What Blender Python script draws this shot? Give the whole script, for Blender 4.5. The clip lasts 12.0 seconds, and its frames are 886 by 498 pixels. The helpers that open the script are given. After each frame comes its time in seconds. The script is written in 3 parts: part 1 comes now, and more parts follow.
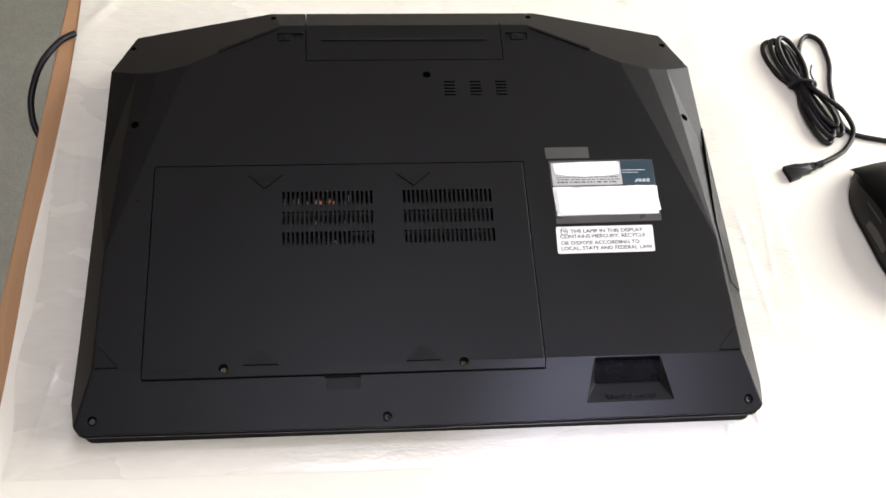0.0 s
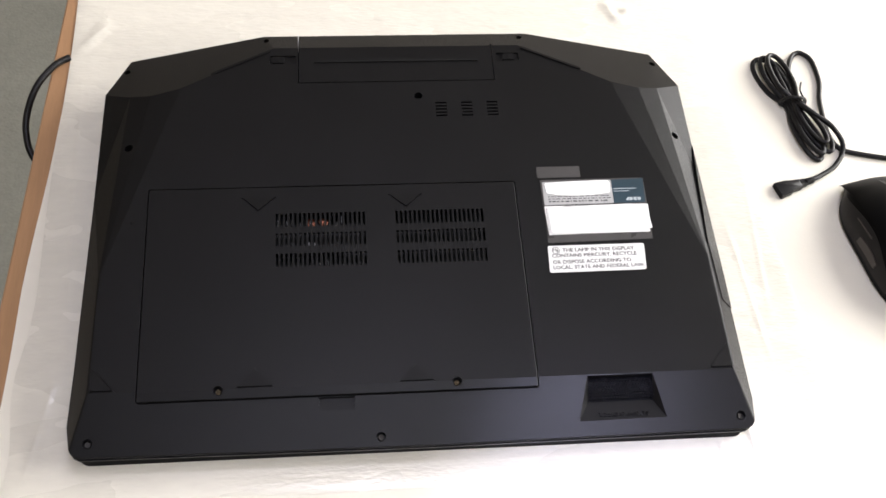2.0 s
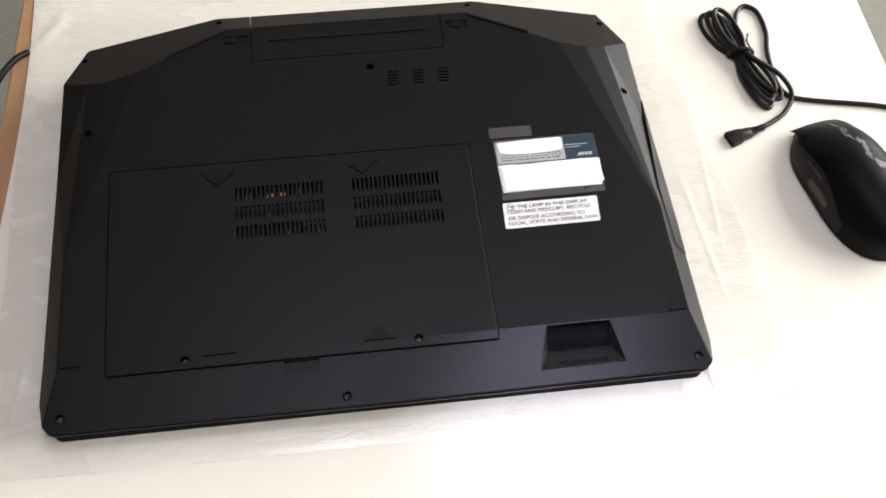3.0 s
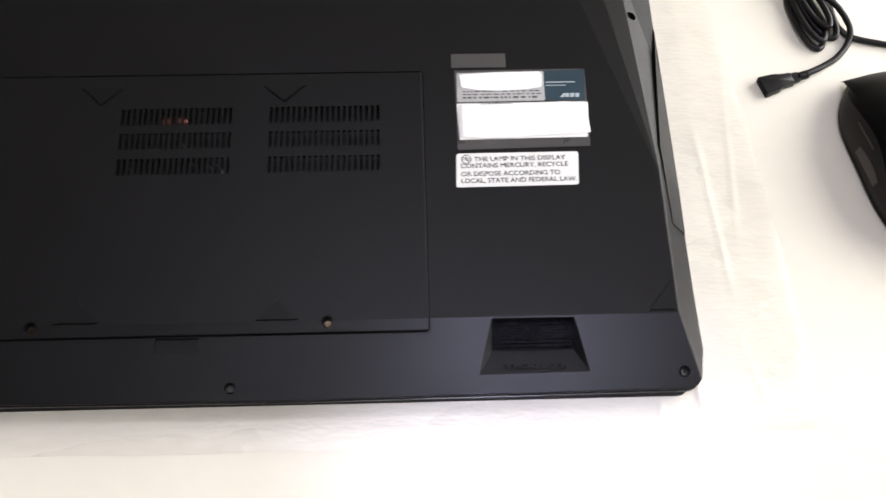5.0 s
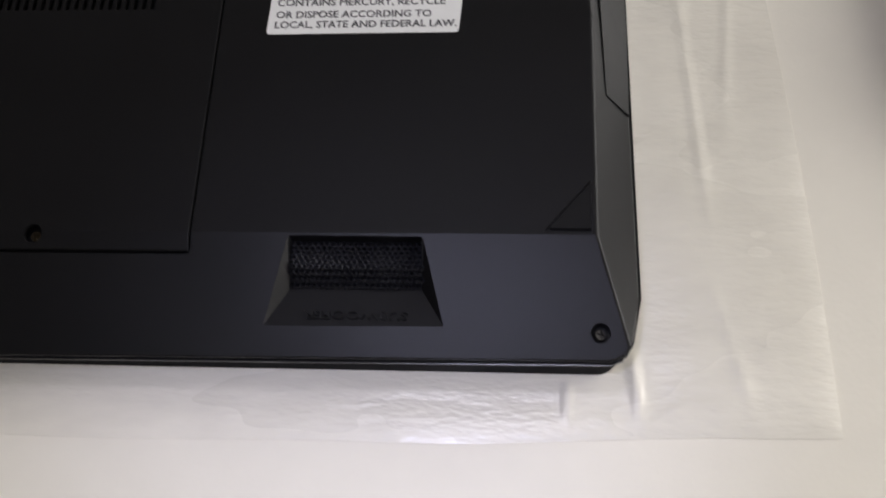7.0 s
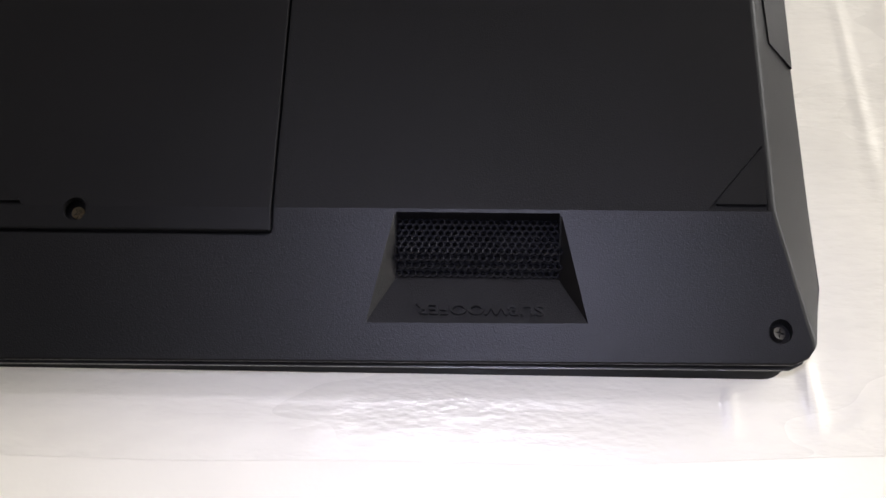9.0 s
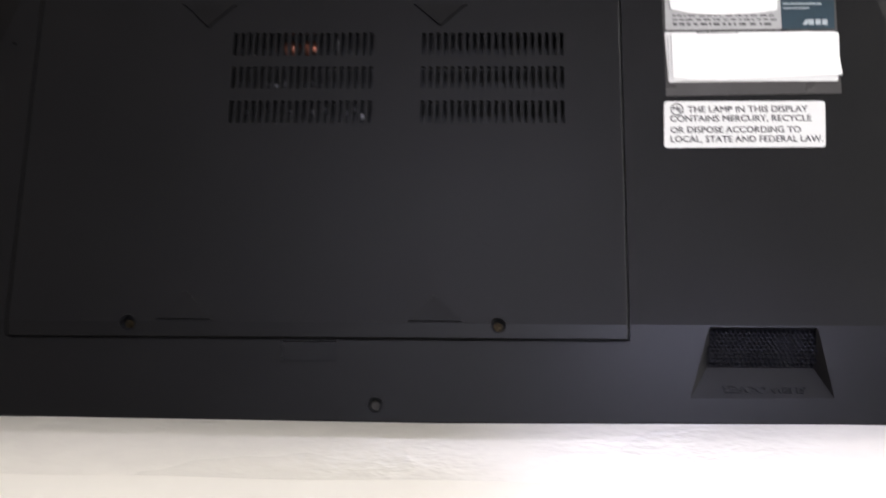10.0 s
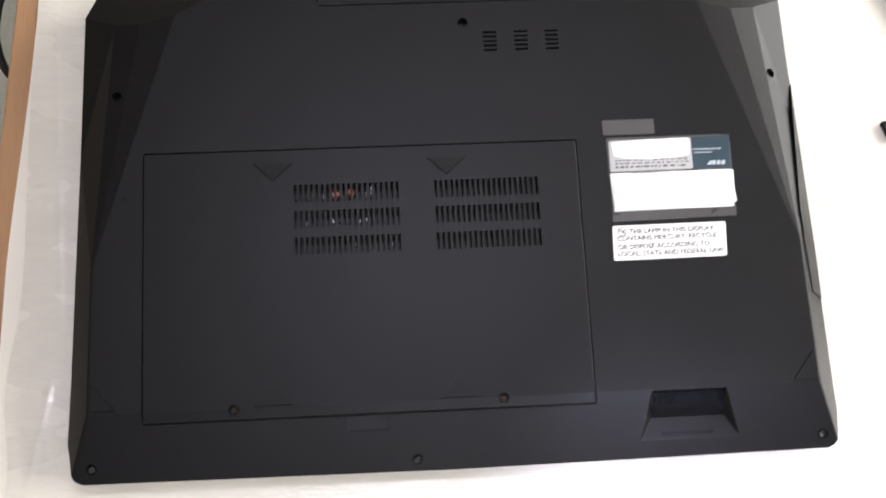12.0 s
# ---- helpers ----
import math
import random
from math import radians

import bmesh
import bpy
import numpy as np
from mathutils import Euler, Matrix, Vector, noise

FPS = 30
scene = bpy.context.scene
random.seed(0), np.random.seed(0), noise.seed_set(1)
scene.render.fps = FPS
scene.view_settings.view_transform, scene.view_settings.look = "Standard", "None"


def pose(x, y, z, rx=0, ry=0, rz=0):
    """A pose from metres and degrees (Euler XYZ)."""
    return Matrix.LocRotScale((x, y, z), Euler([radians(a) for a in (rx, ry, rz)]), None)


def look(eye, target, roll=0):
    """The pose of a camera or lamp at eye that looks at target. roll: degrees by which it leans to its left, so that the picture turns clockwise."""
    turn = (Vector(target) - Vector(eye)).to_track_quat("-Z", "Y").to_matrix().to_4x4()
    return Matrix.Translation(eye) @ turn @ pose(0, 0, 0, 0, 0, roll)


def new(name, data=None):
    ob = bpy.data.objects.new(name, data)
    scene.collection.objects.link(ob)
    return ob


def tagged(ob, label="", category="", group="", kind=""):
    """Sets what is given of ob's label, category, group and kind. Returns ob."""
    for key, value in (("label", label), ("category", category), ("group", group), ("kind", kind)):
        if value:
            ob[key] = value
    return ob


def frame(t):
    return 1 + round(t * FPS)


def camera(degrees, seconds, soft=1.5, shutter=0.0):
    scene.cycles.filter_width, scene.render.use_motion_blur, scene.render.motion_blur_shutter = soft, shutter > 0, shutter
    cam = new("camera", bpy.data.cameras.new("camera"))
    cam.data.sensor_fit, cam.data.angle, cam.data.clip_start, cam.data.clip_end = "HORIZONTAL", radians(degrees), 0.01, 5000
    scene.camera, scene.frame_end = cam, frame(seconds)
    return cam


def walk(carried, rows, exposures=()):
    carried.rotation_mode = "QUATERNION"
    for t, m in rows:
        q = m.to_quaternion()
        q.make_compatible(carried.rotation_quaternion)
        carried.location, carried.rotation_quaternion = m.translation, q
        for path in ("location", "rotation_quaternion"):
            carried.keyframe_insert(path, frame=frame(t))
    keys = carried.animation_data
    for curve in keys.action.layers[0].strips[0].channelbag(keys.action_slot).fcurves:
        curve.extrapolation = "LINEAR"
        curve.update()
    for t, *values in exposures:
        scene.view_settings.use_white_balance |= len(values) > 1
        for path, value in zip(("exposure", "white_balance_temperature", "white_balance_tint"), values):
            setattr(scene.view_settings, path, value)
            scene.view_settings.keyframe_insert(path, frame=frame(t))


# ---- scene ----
cam = camera(42.0, 12.0, soft=1.6, shutter=0.3)
PATH = [
    (0, (0.1154, -0.3084, 0.6492), (0.1613, -0.0411, 0.2291), 6.96),
    (0.5, (0.1162, -0.3047, 0.6473), (0.1648, -0.0403, 0.2257), 7.91),
    (1, (0.1219, -0.3034, 0.6461), (0.1676, -0.0385, 0.2245), 7.24),
    (1.5, (0.1255, -0.3026, 0.6447), (0.1726, -0.0384, 0.2228), 6.57),
    (1.8, (0.1183, -0.3001, 0.6546), (0.1672, -0.0338, 0.2343), 7.04),
    (2, (0.1196, -0.3079, 0.6552), (0.1658, -0.0355, 0.2385), 6.33),
    (2.2, (0.1159, -0.3163, 0.6542), (0.1630, -0.0406, 0.2398), 6.18),
    (2.5, (0.1180, -0.3266, 0.6518), (0.1636, -0.0502, 0.2376), 4.79),
    (2.8, (0.1199, -0.3420, 0.6471), (0.1689, -0.0676, 0.2320), 3.88),
    (3, (0.1442, -0.3415, 0.6545), (0.1903, -0.0680, 0.2385), 2.85),
    (3.2, (0.1566, -0.3360, 0.6571), (0.1957, -0.0555, 0.2450), 1.20),
    (4.8, (0.2081, -0.2535, 0.5841), (0.2143, -0.0156, 0.1444), -2.08),
    (5, (0.2290, -0.2280, 0.5435), (0.2452, 0.0058, 0.1019), 2.38),
    (5.2, (0.2610, -0.2073, 0.4992), (0.2535, 0.0350, 0.0619), -1.65),
    (5.4, (0.2841, -0.1994, 0.4404), (0.2651, 0.0460, 0.0051), -2.76),
    (5.5, (0.2936, -0.2010, 0.4106), (0.2685, 0.0521, -0.0199), -3.69),
    (5.7, (0.3337, -0.1869, 0.3752), (0.2888, 0.0519, -0.0618), -9.09),
    (6, (0.3367, -0.1732, 0.3453), (0.2909, 0.0642, -0.0923), -9.35),
    (6.2, (0.3302, -0.1624, 0.3312), (0.2696, 0.0770, -0.1036), -11.15),
    (6.5, (0.3387, -0.1600, 0.3169), (0.2653, 0.0771, -0.1172), -13.84),
    (6.8, (0.3606, -0.1762, 0.3014), (0.2931, 0.0693, -0.1289), -13.40),
    (7, (0.3480, -0.1568, 0.3324), (0.3032, 0.0734, -0.1092), -9.16),
    (7.2, (0.3322, -0.1432, 0.3396), (0.2898, 0.0707, -0.1103), -8.62),
    (8.8, (0.2857, -0.1235, 0.2796), (0.2804, 0.0900, -0.1725), 0.02),
    (9, (0.2935, -0.1265, 0.2815), (0.2735, 0.0908, -0.1684), -4.03),
    (9.2, (0.2830, -0.1252, 0.2923), (0.2699, 0.0861, -0.1607), -2.98),
    (9.5, (0.2506, -0.1334, 0.3147), (0.2327, 0.0713, -0.1411), -3.28),
    (9.6, (0.2296, -0.1344, 0.3325), (0.2170, 0.0614, -0.1274), -2.32),
    (9.7, (0.2042, -0.1225, 0.3622), (0.2063, 0.0556, -0.1050), 1.23),
    (9.8, (0.2066, -0.1271, 0.4009), (0.1870, 0.0525, -0.0653), -5.09),
    (10, (0.1847, -0.1088, 0.4574), (0.1669, 0.0513, -0.0160), -5.72),
    (10.2, (0.1664, -0.1275, 0.4903), (0.1556, 0.0520, 0.0237), -2.92),
    (10.5, (0.1394, -0.1345, 0.5230), (0.1467, 0.0451, 0.0564), 1.93),
    (10.8, (0.1195, -0.1251, 0.5324), (0.1388, 0.0573, 0.0673), 4.61),
    (11, (0.1085, -0.1327, 0.5344), (0.1378, 0.0474, 0.0689), 7.56),
    (11.2, (0.1058, -0.1246, 0.5513), (0.1352, 0.0431, 0.0812), 8.25),
    (11.5, (0.1004, -0.0902, 0.5928), (0.1480, 0.0401, 0.1124), 16.23),
    (11.7, (0.1054, -0.1022, 0.6191), (0.1416, 0.0345, 0.1395), 11.23),
    (12, (0.1255, -0.0899, 0.6405), (0.1544, 0.0504, 0.1614), 8.89),
]
EXPOSURES = [(0, 0.27), (2.2, 0.27), (3.0, 0.08), (5, 0.05), (5.5, -0.05), (6, -0.42), (6.5, -0.52), (7.2, -0.95), (8.8, -0.33), (9.5, -0.28), (10.0, 0.0), (10.5, 0.52), (11, 0.7), (11.5, 0.58), (12, 0.52)]
walk(cam, [(t, look(eye, target, roll)) for t, eye, target, roll in PATH], EXPOSURES)

# ---- light ----
FLOOR_Z, CEIL_Z = -0.74, 1.80
world = bpy.data.worlds.new("world")
scene.world = world
world.use_nodes = True
wt = world.node_tree
sky = wt.nodes.new("ShaderNodeTexSky")
sky.sky_type = "NISHITA"
sky.sun_disc = False
sky.sun_elevation, sky.sun_rotation = radians(40), radians(90)
wt.links.new(sky.outputs["Color"], wt.nodes["Background"].inputs["Color"])
wt.nodes["Background"].inputs["Strength"].default_value = 0.1


def area_lamp(name, m, sx, sy, watts, colour):
    data = bpy.data.lights.new(name, "AREA")
    data.shape, data.size, data.size_y, data.energy, data.color = "RECTANGLE", sx, sy, watts, colour
    ob = new(name, data)
    ob.matrix_world = m
    return ob


# added lamps, unseen overhead; their reflections stand in for the camera light's glare
ADDED_LAMPS = ((0.33, -0.76, 0.08, 0.10, 8.5), (0.22, 0.36, 0.15, 0.05, 4.5))   # middle, half sizes, watts
for lx, ly, hx, hy, watts in ADDED_LAMPS:
    area_lamp("added_glare_light", pose(lx, ly, CEIL_Z - 0.085), 2 * hx, 2 * hy, watts, (0.82, 0.82, 1.0) if watts > 8 else (0.82, 0.80, 1.0))
area_lamp("window_daylight", look((2.08, 0.50, 0.68), (0.2, 0.1, 0.1)), 2.5, 1.55, 104, (1.0, 0.968, 0.94))

# added fixed spot over the front corner, standing in for the moving camera's light
data = bpy.data.lights.new("camera_light_standin", "SPOT")
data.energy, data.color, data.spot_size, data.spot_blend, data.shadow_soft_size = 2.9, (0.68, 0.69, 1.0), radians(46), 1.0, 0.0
new("camera_light_standin", data).matrix_world = look((0.308, -0.095, 0.33), (0.298, -0.052, 0.0))

# ---- materials ----
def material(name, colour, rough=0.5, metal=0.0, spec=0.5, var=0.12, var_scale=30.0, bump=0.0, bump_scale=2000.0, stretch=(1, 1, 1), bump2=0.0, bump2_scale=60.0, rough_var=0.1, grain=False):
    """Principled surface with colour variation at two scales, roughness variation and fine relief."""
    mat = bpy.data.materials.new(name)
    mat.use_nodes = True
    t = mat.node_tree
    b = t.nodes["Principled BSDF"]
    b.inputs["Metallic"].default_value = metal
    b.inputs["Specular IOR Level"].default_value = spec
    tc = t.nodes.new("ShaderNodeTexCoord")
    mp = t.nodes.new("ShaderNodeMapping")
    mp.inputs["Scale"].default_value = stretch
    t.links.new(tc.outputs["Object"], mp.inputs["Vector"])

    def noise_node(scale, detail=3.0):
        n = t.nodes.new("ShaderNodeTexNoise")
        n.inputs["Scale"].default_value, n.inputs["Detail"].default_value = scale, detail
        t.links.new(mp.outputs["Vector"], n.inputs["Vector"])
        return n

    big, small = noise_node(var_scale), noise_node(var_scale * 12)
    mixed = t.nodes.new("ShaderNodeMath")
    mixed.operation = "ADD"
    half = t.nodes.new("ShaderNodeMath")
    half.operation = "MULTIPLY"
    half.inputs[1].default_value = 0.5
    t.links.new(small.outputs["Fac"], half.inputs[0])
    t.links.new(big.outputs["Fac"], mixed.inputs[0])
    t.links.new(half.outputs[0], mixed.inputs[1])
    ramp = t.nodes.new("ShaderNodeMapRange")
    ramp.inputs["From Min"].default_value, ramp.inputs["From Max"].default_value = 0.45, 1.05
    ramp.inputs["To Min"].default_value, ramp.inputs["To Max"].default_value = 1 - var, 1 + var
    t.links.new(mixed.outputs[0], ramp.inputs["Value"])
    tint = t.nodes.new("ShaderNodeVectorMath")
    tint.operation = "SCALE"
    tint.inputs[0].default_value = colour
    t.links.new(ramp.outputs["Result"], tint.inputs["Scale"])
    t.links.new(tint.outputs["Vector"], b.inputs["Base Color"])
    rr = t.nodes.new("ShaderNodeMapRange")
    rr.inputs["From Min"].default_value, rr.inputs["From Max"].default_value = 0.3, 0.7
    rr.inputs["To Min"].default_value, rr.inputs["To Max"].default_value = max(0.02, rough - rough_var / 2), min(1.0, rough + rough_var / 2)
    t.links.new(big.outputs["Fac"], rr.inputs["Value"])
    t.links.new(rr.outputs["Result"], b.inputs["Roughness"])
    last = None
    for strength, scale in ((bump2, bump2_scale), (bump, bump_scale)):
        if strength:
            if grain and scale == bump_scale:   # small rounded moulding grains
                n = t.nodes.new("ShaderNodeTexVoronoi")
                n.inputs["Scale"].default_value = scale
                t.links.new(mp.outputs["Vector"], n.inputs["Vector"])
                height = n.outputs["Distance"]
            else:
                height = noise_node(scale, 2.0).outputs["Fac"]
            bp = t.nodes.new("ShaderNodeBump")
            bp.inputs["Strength"].default_value = strength
            bp.inputs["Distance"].default_value = 0.3 / scale
            t.links.new(height, bp.inputs["Height"])
            if last:
                t.links.new(last.outputs["Normal"], bp.inputs["Normal"])
            last = bp
    if last:
        t.links.new(last.outputs["Normal"], b.inputs["Normal"])
    return mat


SHELL = material("black_textured_plastic", (0.0046, 0.0044, 0.0047), 0.35, spec=0.20, var=0.10, var_scale=25, bump=0.42, bump_scale=2800, rough_var=0.03, grain=True)
COVER = material("black_cover_plastic", (0.0048, 0.0046, 0.0049), 0.37, spec=0.19, var=0.10, var_scale=22, bump=0.25, bump_scale=2800, rough_var=0.03, grain=True)
RUBBER = material("black_rubber", (0.0050, 0.0048, 0.0050), 0.42, spec=0.17, var=0.15, var_scale=60, bump=0.2, bump_scale=1800)
GLOSS = material("satin_black_lid", (0.004, 0.004, 0.0045), 0.6, spec=0.04, var=0.05, var_scale=40)
TRIM = material("grey_satin_trim", (0.030, 0.030, 0.033), 0.2, metal=0.5, var=0.08, var_scale=40)
# near-black for insides; also paints the shade on the battery grip
PIT = material("deep_black_and_shade", (0.004, 0.004, 0.004), 0.7, spec=0.2, var=0.2, var_scale=80)
STEEL = material("screw_steel", (0.055, 0.052, 0.049), 0.58, metal=0.9, var=0.2, var_scale=300)
BRASS = material("dark_brass_screw", (0.050, 0.038, 0.022), 0.26, metal=0.9, var=0.25, var_scale=300)
COPPER = material("bare_copper", (0.36, 0.13, 0.075), 0.36, metal=0.9, var=0.5, var_scale=200)
ALU = material("dull_aluminium", (0.34, 0.34, 0.345), 0.38, metal=0.8, var=0.6, var_scale=300)
PCB = material("dark_circuit_board", (0.004, 0.005, 0.006), 0.5, var=0.4, var_scale=150)
GRILLE = material("black_metal_grille", (0.022, 0.022, 0.028), 0.27, metal=0.5, var=0.1, var_scale=100)
LABEL = material("white_label_paper", (0.78, 0.78, 0.77), 0.45, var=0.03, var_scale=40)
COVERUP = material("bright_white_paper", (0.88, 0.88, 0.87), 0.6, var=0.02, var_scale=60)
SILVERLABEL = material("silver_grey_label", (0.42, 0.42, 0.42), 0.4, var=0.10, var_scale=80)
BLUELABEL = material("dark_blue_label", (0.016, 0.040, 0.058), 0.35, var=0.18, var_scale=45)
LOGO = material("pale_grey_print", (0.42, 0.47, 0.50), 0.45, var=0.05, var_scale=100)
INK = material("grey_print_ink", (0.052, 0.050, 0.055), 0.6, var=0.25, var_scale=400)
TAPE = material("grey_clear_tape", (0.058, 0.055, 0.054), 0.30, spec=0.5, var=0.12, var_scale=60)
PAPER = material("white_table_paper", (0.82, 0.78, 0.68), 0.38, var=0.025, var_scale=8, bump=0.08, bump_scale=500, bump2=0.05, bump2_scale=12)
FOAM = material("pearly_foam_sheet", (0.78, 0.742, 0.645), 0.27, spec=1.0, var=0.07, var_scale=18, bump=0.45, bump_scale=520, stretch=(0.35, 1, 1), bump2=0.12, bump2_scale=90, rough_var=0.25)
WOOD = material("beech_veneer", (0.40, 0.225, 0.115), 0.42, var=0.14, var_scale=14, stretch=(6, 0.5, 3), bump=0.06, bump_scale=300)
CARPET = material("grey_green_carpet", (0.20, 0.20, 0.172), 0.95, spec=0.1, var=0.16, var_scale=7, bump=0.5, bump_scale=220)
WALLP = material("painted_wall", (0.50, 0.455, 0.39), 0.7, var=0.03, var_scale=3, bump=0.05, bump_scale=90)
CEILP = material("grey_ceiling_paint", (0.34, 0.336, 0.33), 0.8, var=0.03, var_scale=3, bump=0.1, bump_scale=120)
FRAMEP = material("white_window_frame", (0.75, 0.75, 0.74), 0.35, var=0.03, var_scale=6)
CORD = material("black_cable_jacket", (0.0065, 0.006, 0.0065), 0.36, spec=0.28, var=0.1, var_scale=120)
MOUSETOP = material("matte_black_mouse_shell", (0.0030, 0.0030, 0.0032), 0.42, spec=0.10, var=0.12, var_scale=40, bump=0.15, bump_scale=3000)
MOUSESIDE = material("dark_grey_mouse_side", (0.0165, 0.0148, 0.0140), 0.5, spec=0.22, var=0.1, var_scale=60, bump=0.2, bump_scale=2500)
BUTTON = material("grey_rubber_button", (0.052, 0.043, 0.038), 0.5, var=0.1, var_scale=120)
PRINT = material("grey_mouse_print", (0.10, 0.10, 0.105), 0.45, var=0.6, var_scale=260)

GLASS = bpy.data.materials.new("clear_window_glass")
GLASS.use_nodes = True
gb = GLASS.node_tree.nodes["Principled BSDF"]
gb.inputs["Transmission Weight"].default_value = 1.0
gb.inputs["Roughness"].default_value = 0.0
gb.inputs["IOR"].default_value = 1.45

# glow for the panels of the added overhead lamps
DIFFUSER = bpy.data.materials.new("added_lamp_diffuser")
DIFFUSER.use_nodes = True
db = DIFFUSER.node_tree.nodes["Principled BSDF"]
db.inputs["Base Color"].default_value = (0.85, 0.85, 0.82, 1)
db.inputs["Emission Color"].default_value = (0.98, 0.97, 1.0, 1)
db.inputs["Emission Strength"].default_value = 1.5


# ---- building helpers ----
def finish(name, bm, mat, smooth=None):
    me = bpy.data.meshes.new(name)
    bmesh.ops.recalc_face_normals(bm, faces=bm.faces)
    bm.to_mesh(me)
    bm.free()
    me.materials.append(mat)
    if smooth is not None:
        me.shade_smooth()
        me.set_sharp_from_angle(angle=radians(smooth))
    return new(name, me)


def part(name, bm, mat, parent, label="", smooth=None):
    ob = finish(name, bm, mat, smooth)
    ob.parent = parent
    return tagged(ob, label)


def empty(name, m, label, category, group=""):
    ob = new(name)
    ob.empty_display_size = 0.02
    ob.matrix_world = m
    return tagged(ob, label, category, group)


def box_bm(x0, x1, y0, y1, z0, z1, bevel=0.0, seg=2):
    bm = bmesh.new()
    bmesh.ops.create_cube(bm, size=1.0)
    for v in bm.verts:
        v.co = Vector((x0 + (v.co.x + 0.5) * (x1 - x0), y0 + (v.co.y + 0.5) * (y1 - y0), z0 + (v.co.z + 0.5) * (z1 - z0)))
    if bevel:
        bmesh.ops.bevel(bm, geom=bm.edges[:], offset=bevel, segments=seg, affect="EDGES", profile=0.5)
    return bm


def merge(bm, other):
    me = bpy.data.meshes.new("tmp")
    other.to_mesh(me)
    other.free()
    bm.from_mesh(me)
    bpy.data.meshes.remove(me)
    return bm


def prism_bm(points, z0, z1, bevel=0.0):
    """A plate with the outline points (x, y), between two heights; a height may be a function of x and y."""
    f0 = z0 if callable(z0) else (lambda x, y: z0)
    f1 = z1 if callable(z1) else (lambda x, y: z1)
    bm = bmesh.new()
    low = [bm.verts.new((x, y, f0(x, y))) for x, y in points]
    high = [bm.verts.new((x, y, f1(x, y))) for x, y in points]
    top = bm.faces.new(high)
    bm.faces.new(low[::-1])
    n = len(points)
    for i in range(n):
        bm.faces.new((low[i], low[(i + 1) % n], high[(i + 1) % n], high[i]))
    if bevel:
        bmesh.ops.bevel(bm, geom=list(top.edges), offset=bevel, segments=2, affect="EDGES", profile=0.5)
    return bm


def cyl_bm(x, y, z0, z1, r, seg=20, r1=None):
    bm = bmesh.new()
    bmesh.ops.create_cone(bm, cap_ends=True, segments=seg, radius1=r, radius2=r if r1 is None else r1, depth=z1 - z0)
    bmesh.ops.translate(bm, verts=bm.verts, vec=(x, y, (z0 + z1) / 2))
    return bm


def rounded(points, r, seg=4):
    """An outline with its corners rounded."""
    out, n = [], len(points)
    for i in range(n):
        p0, p, p1 = (Vector(points[(i + k) % n]) for k in (-1, 0, 1))
        a, b = (p0 - p), (p1 - p)
        d = min(r, a.length * 0.45, b.length * 0.45)
        s, e = p + a.normalized() * d, p + b.normalized() * d
        for k in range(seg + 1):
            u = k / seg
            q = s * (1 - u) ** 2 + p * 2 * u * (1 - u) + e * u * u
            out.append((q.x, q.y))
    return out


def carve(bm, groups, bevel=0.0):
    """The solid bm with each group of cutters taken away."""
    body = finish("tmp_body", bm, SHELL)
    if bevel:
        mod = body.modifiers.new("bevel", "BEVEL")
        mod.width, mod.segments, mod.limit_method, mod.angle_limit = bevel, 2, "ANGLE", radians(35)
    cutters = []
    for group in groups:
        c = finish("tmp_cutter", group, SHELL)
        mod = body.modifiers.new("cut", "BOOLEAN")
        mod.operation, mod.object, mod.solver = "DIFFERENCE", c, "EXACT"
        cutters.append(c)
    bpy.context.view_layer.update()
    got = bpy.data.meshes.new_from_object(body.evaluated_get(bpy.context.evaluated_depsgraph_get()))
    out = bmesh.new()
    out.from_mesh(got)
    for ob in (body, *cutters):
        me = ob.data
        bpy.data.objects.remove(ob)
        bpy.data.meshes.remove(me)
    bpy.data.meshes.remove(got)
    return out


def text_bm(words, size, m, depth=0.00005, spacing=1.0, line=1.0, width=None, height=None, bold=0.0, heavy=0.0):
    """Raised lettering, its lower left corner at the origin of m; scaled to the width and height if given."""
    cu = bpy.data.curves.new("tmp_text", "FONT")
    cu.body, cu.size, cu.extrude, cu.space_character, cu.space_line, cu.resolution_u, cu.offset = words, size, depth, spacing, line, 3, bold
    ob = new("tmp_text", cu)
    bpy.context.view_layer.update()
    me = bpy.data.meshes.new_from_object(ob.evaluated_get(bpy.context.evaluated_depsgraph_get()))
    bpy.data.objects.remove(ob)
    bm = bmesh.new()
    bm.from_mesh(me)
    bpy.data.meshes.remove(me)
    x0, x1 = min(v.co.x for v in bm.verts), max(v.co.x for v in bm.verts)
    y0, y1 = min(v.co.y for v in bm.verts), max(v.co.y for v in bm.verts)
    sx = width / (x1 - x0) if width else 1.0
    sy = height / (y1 - y0) if height else sx
    for v in bm.verts:
        v.co = Vector(((v.co.x - x0) * sx, (v.co.y - y0) * sy, v.co.z))
    if heavy:
        for dx, dy, dz in ((heavy, 0.0, 0.00001), (0.0, heavy * 0.6, 0.00002)):
            twin = bm.copy()
            bmesh.ops.translate(twin, verts=twin.verts, vec=(dx, dy, dz))
            if dx:
                first = twin
            else:
                merge(bm, first)
                merge(bm, twin)
    bmesh.ops.transform(bm, matrix=m, verts=bm.verts)
    return bm


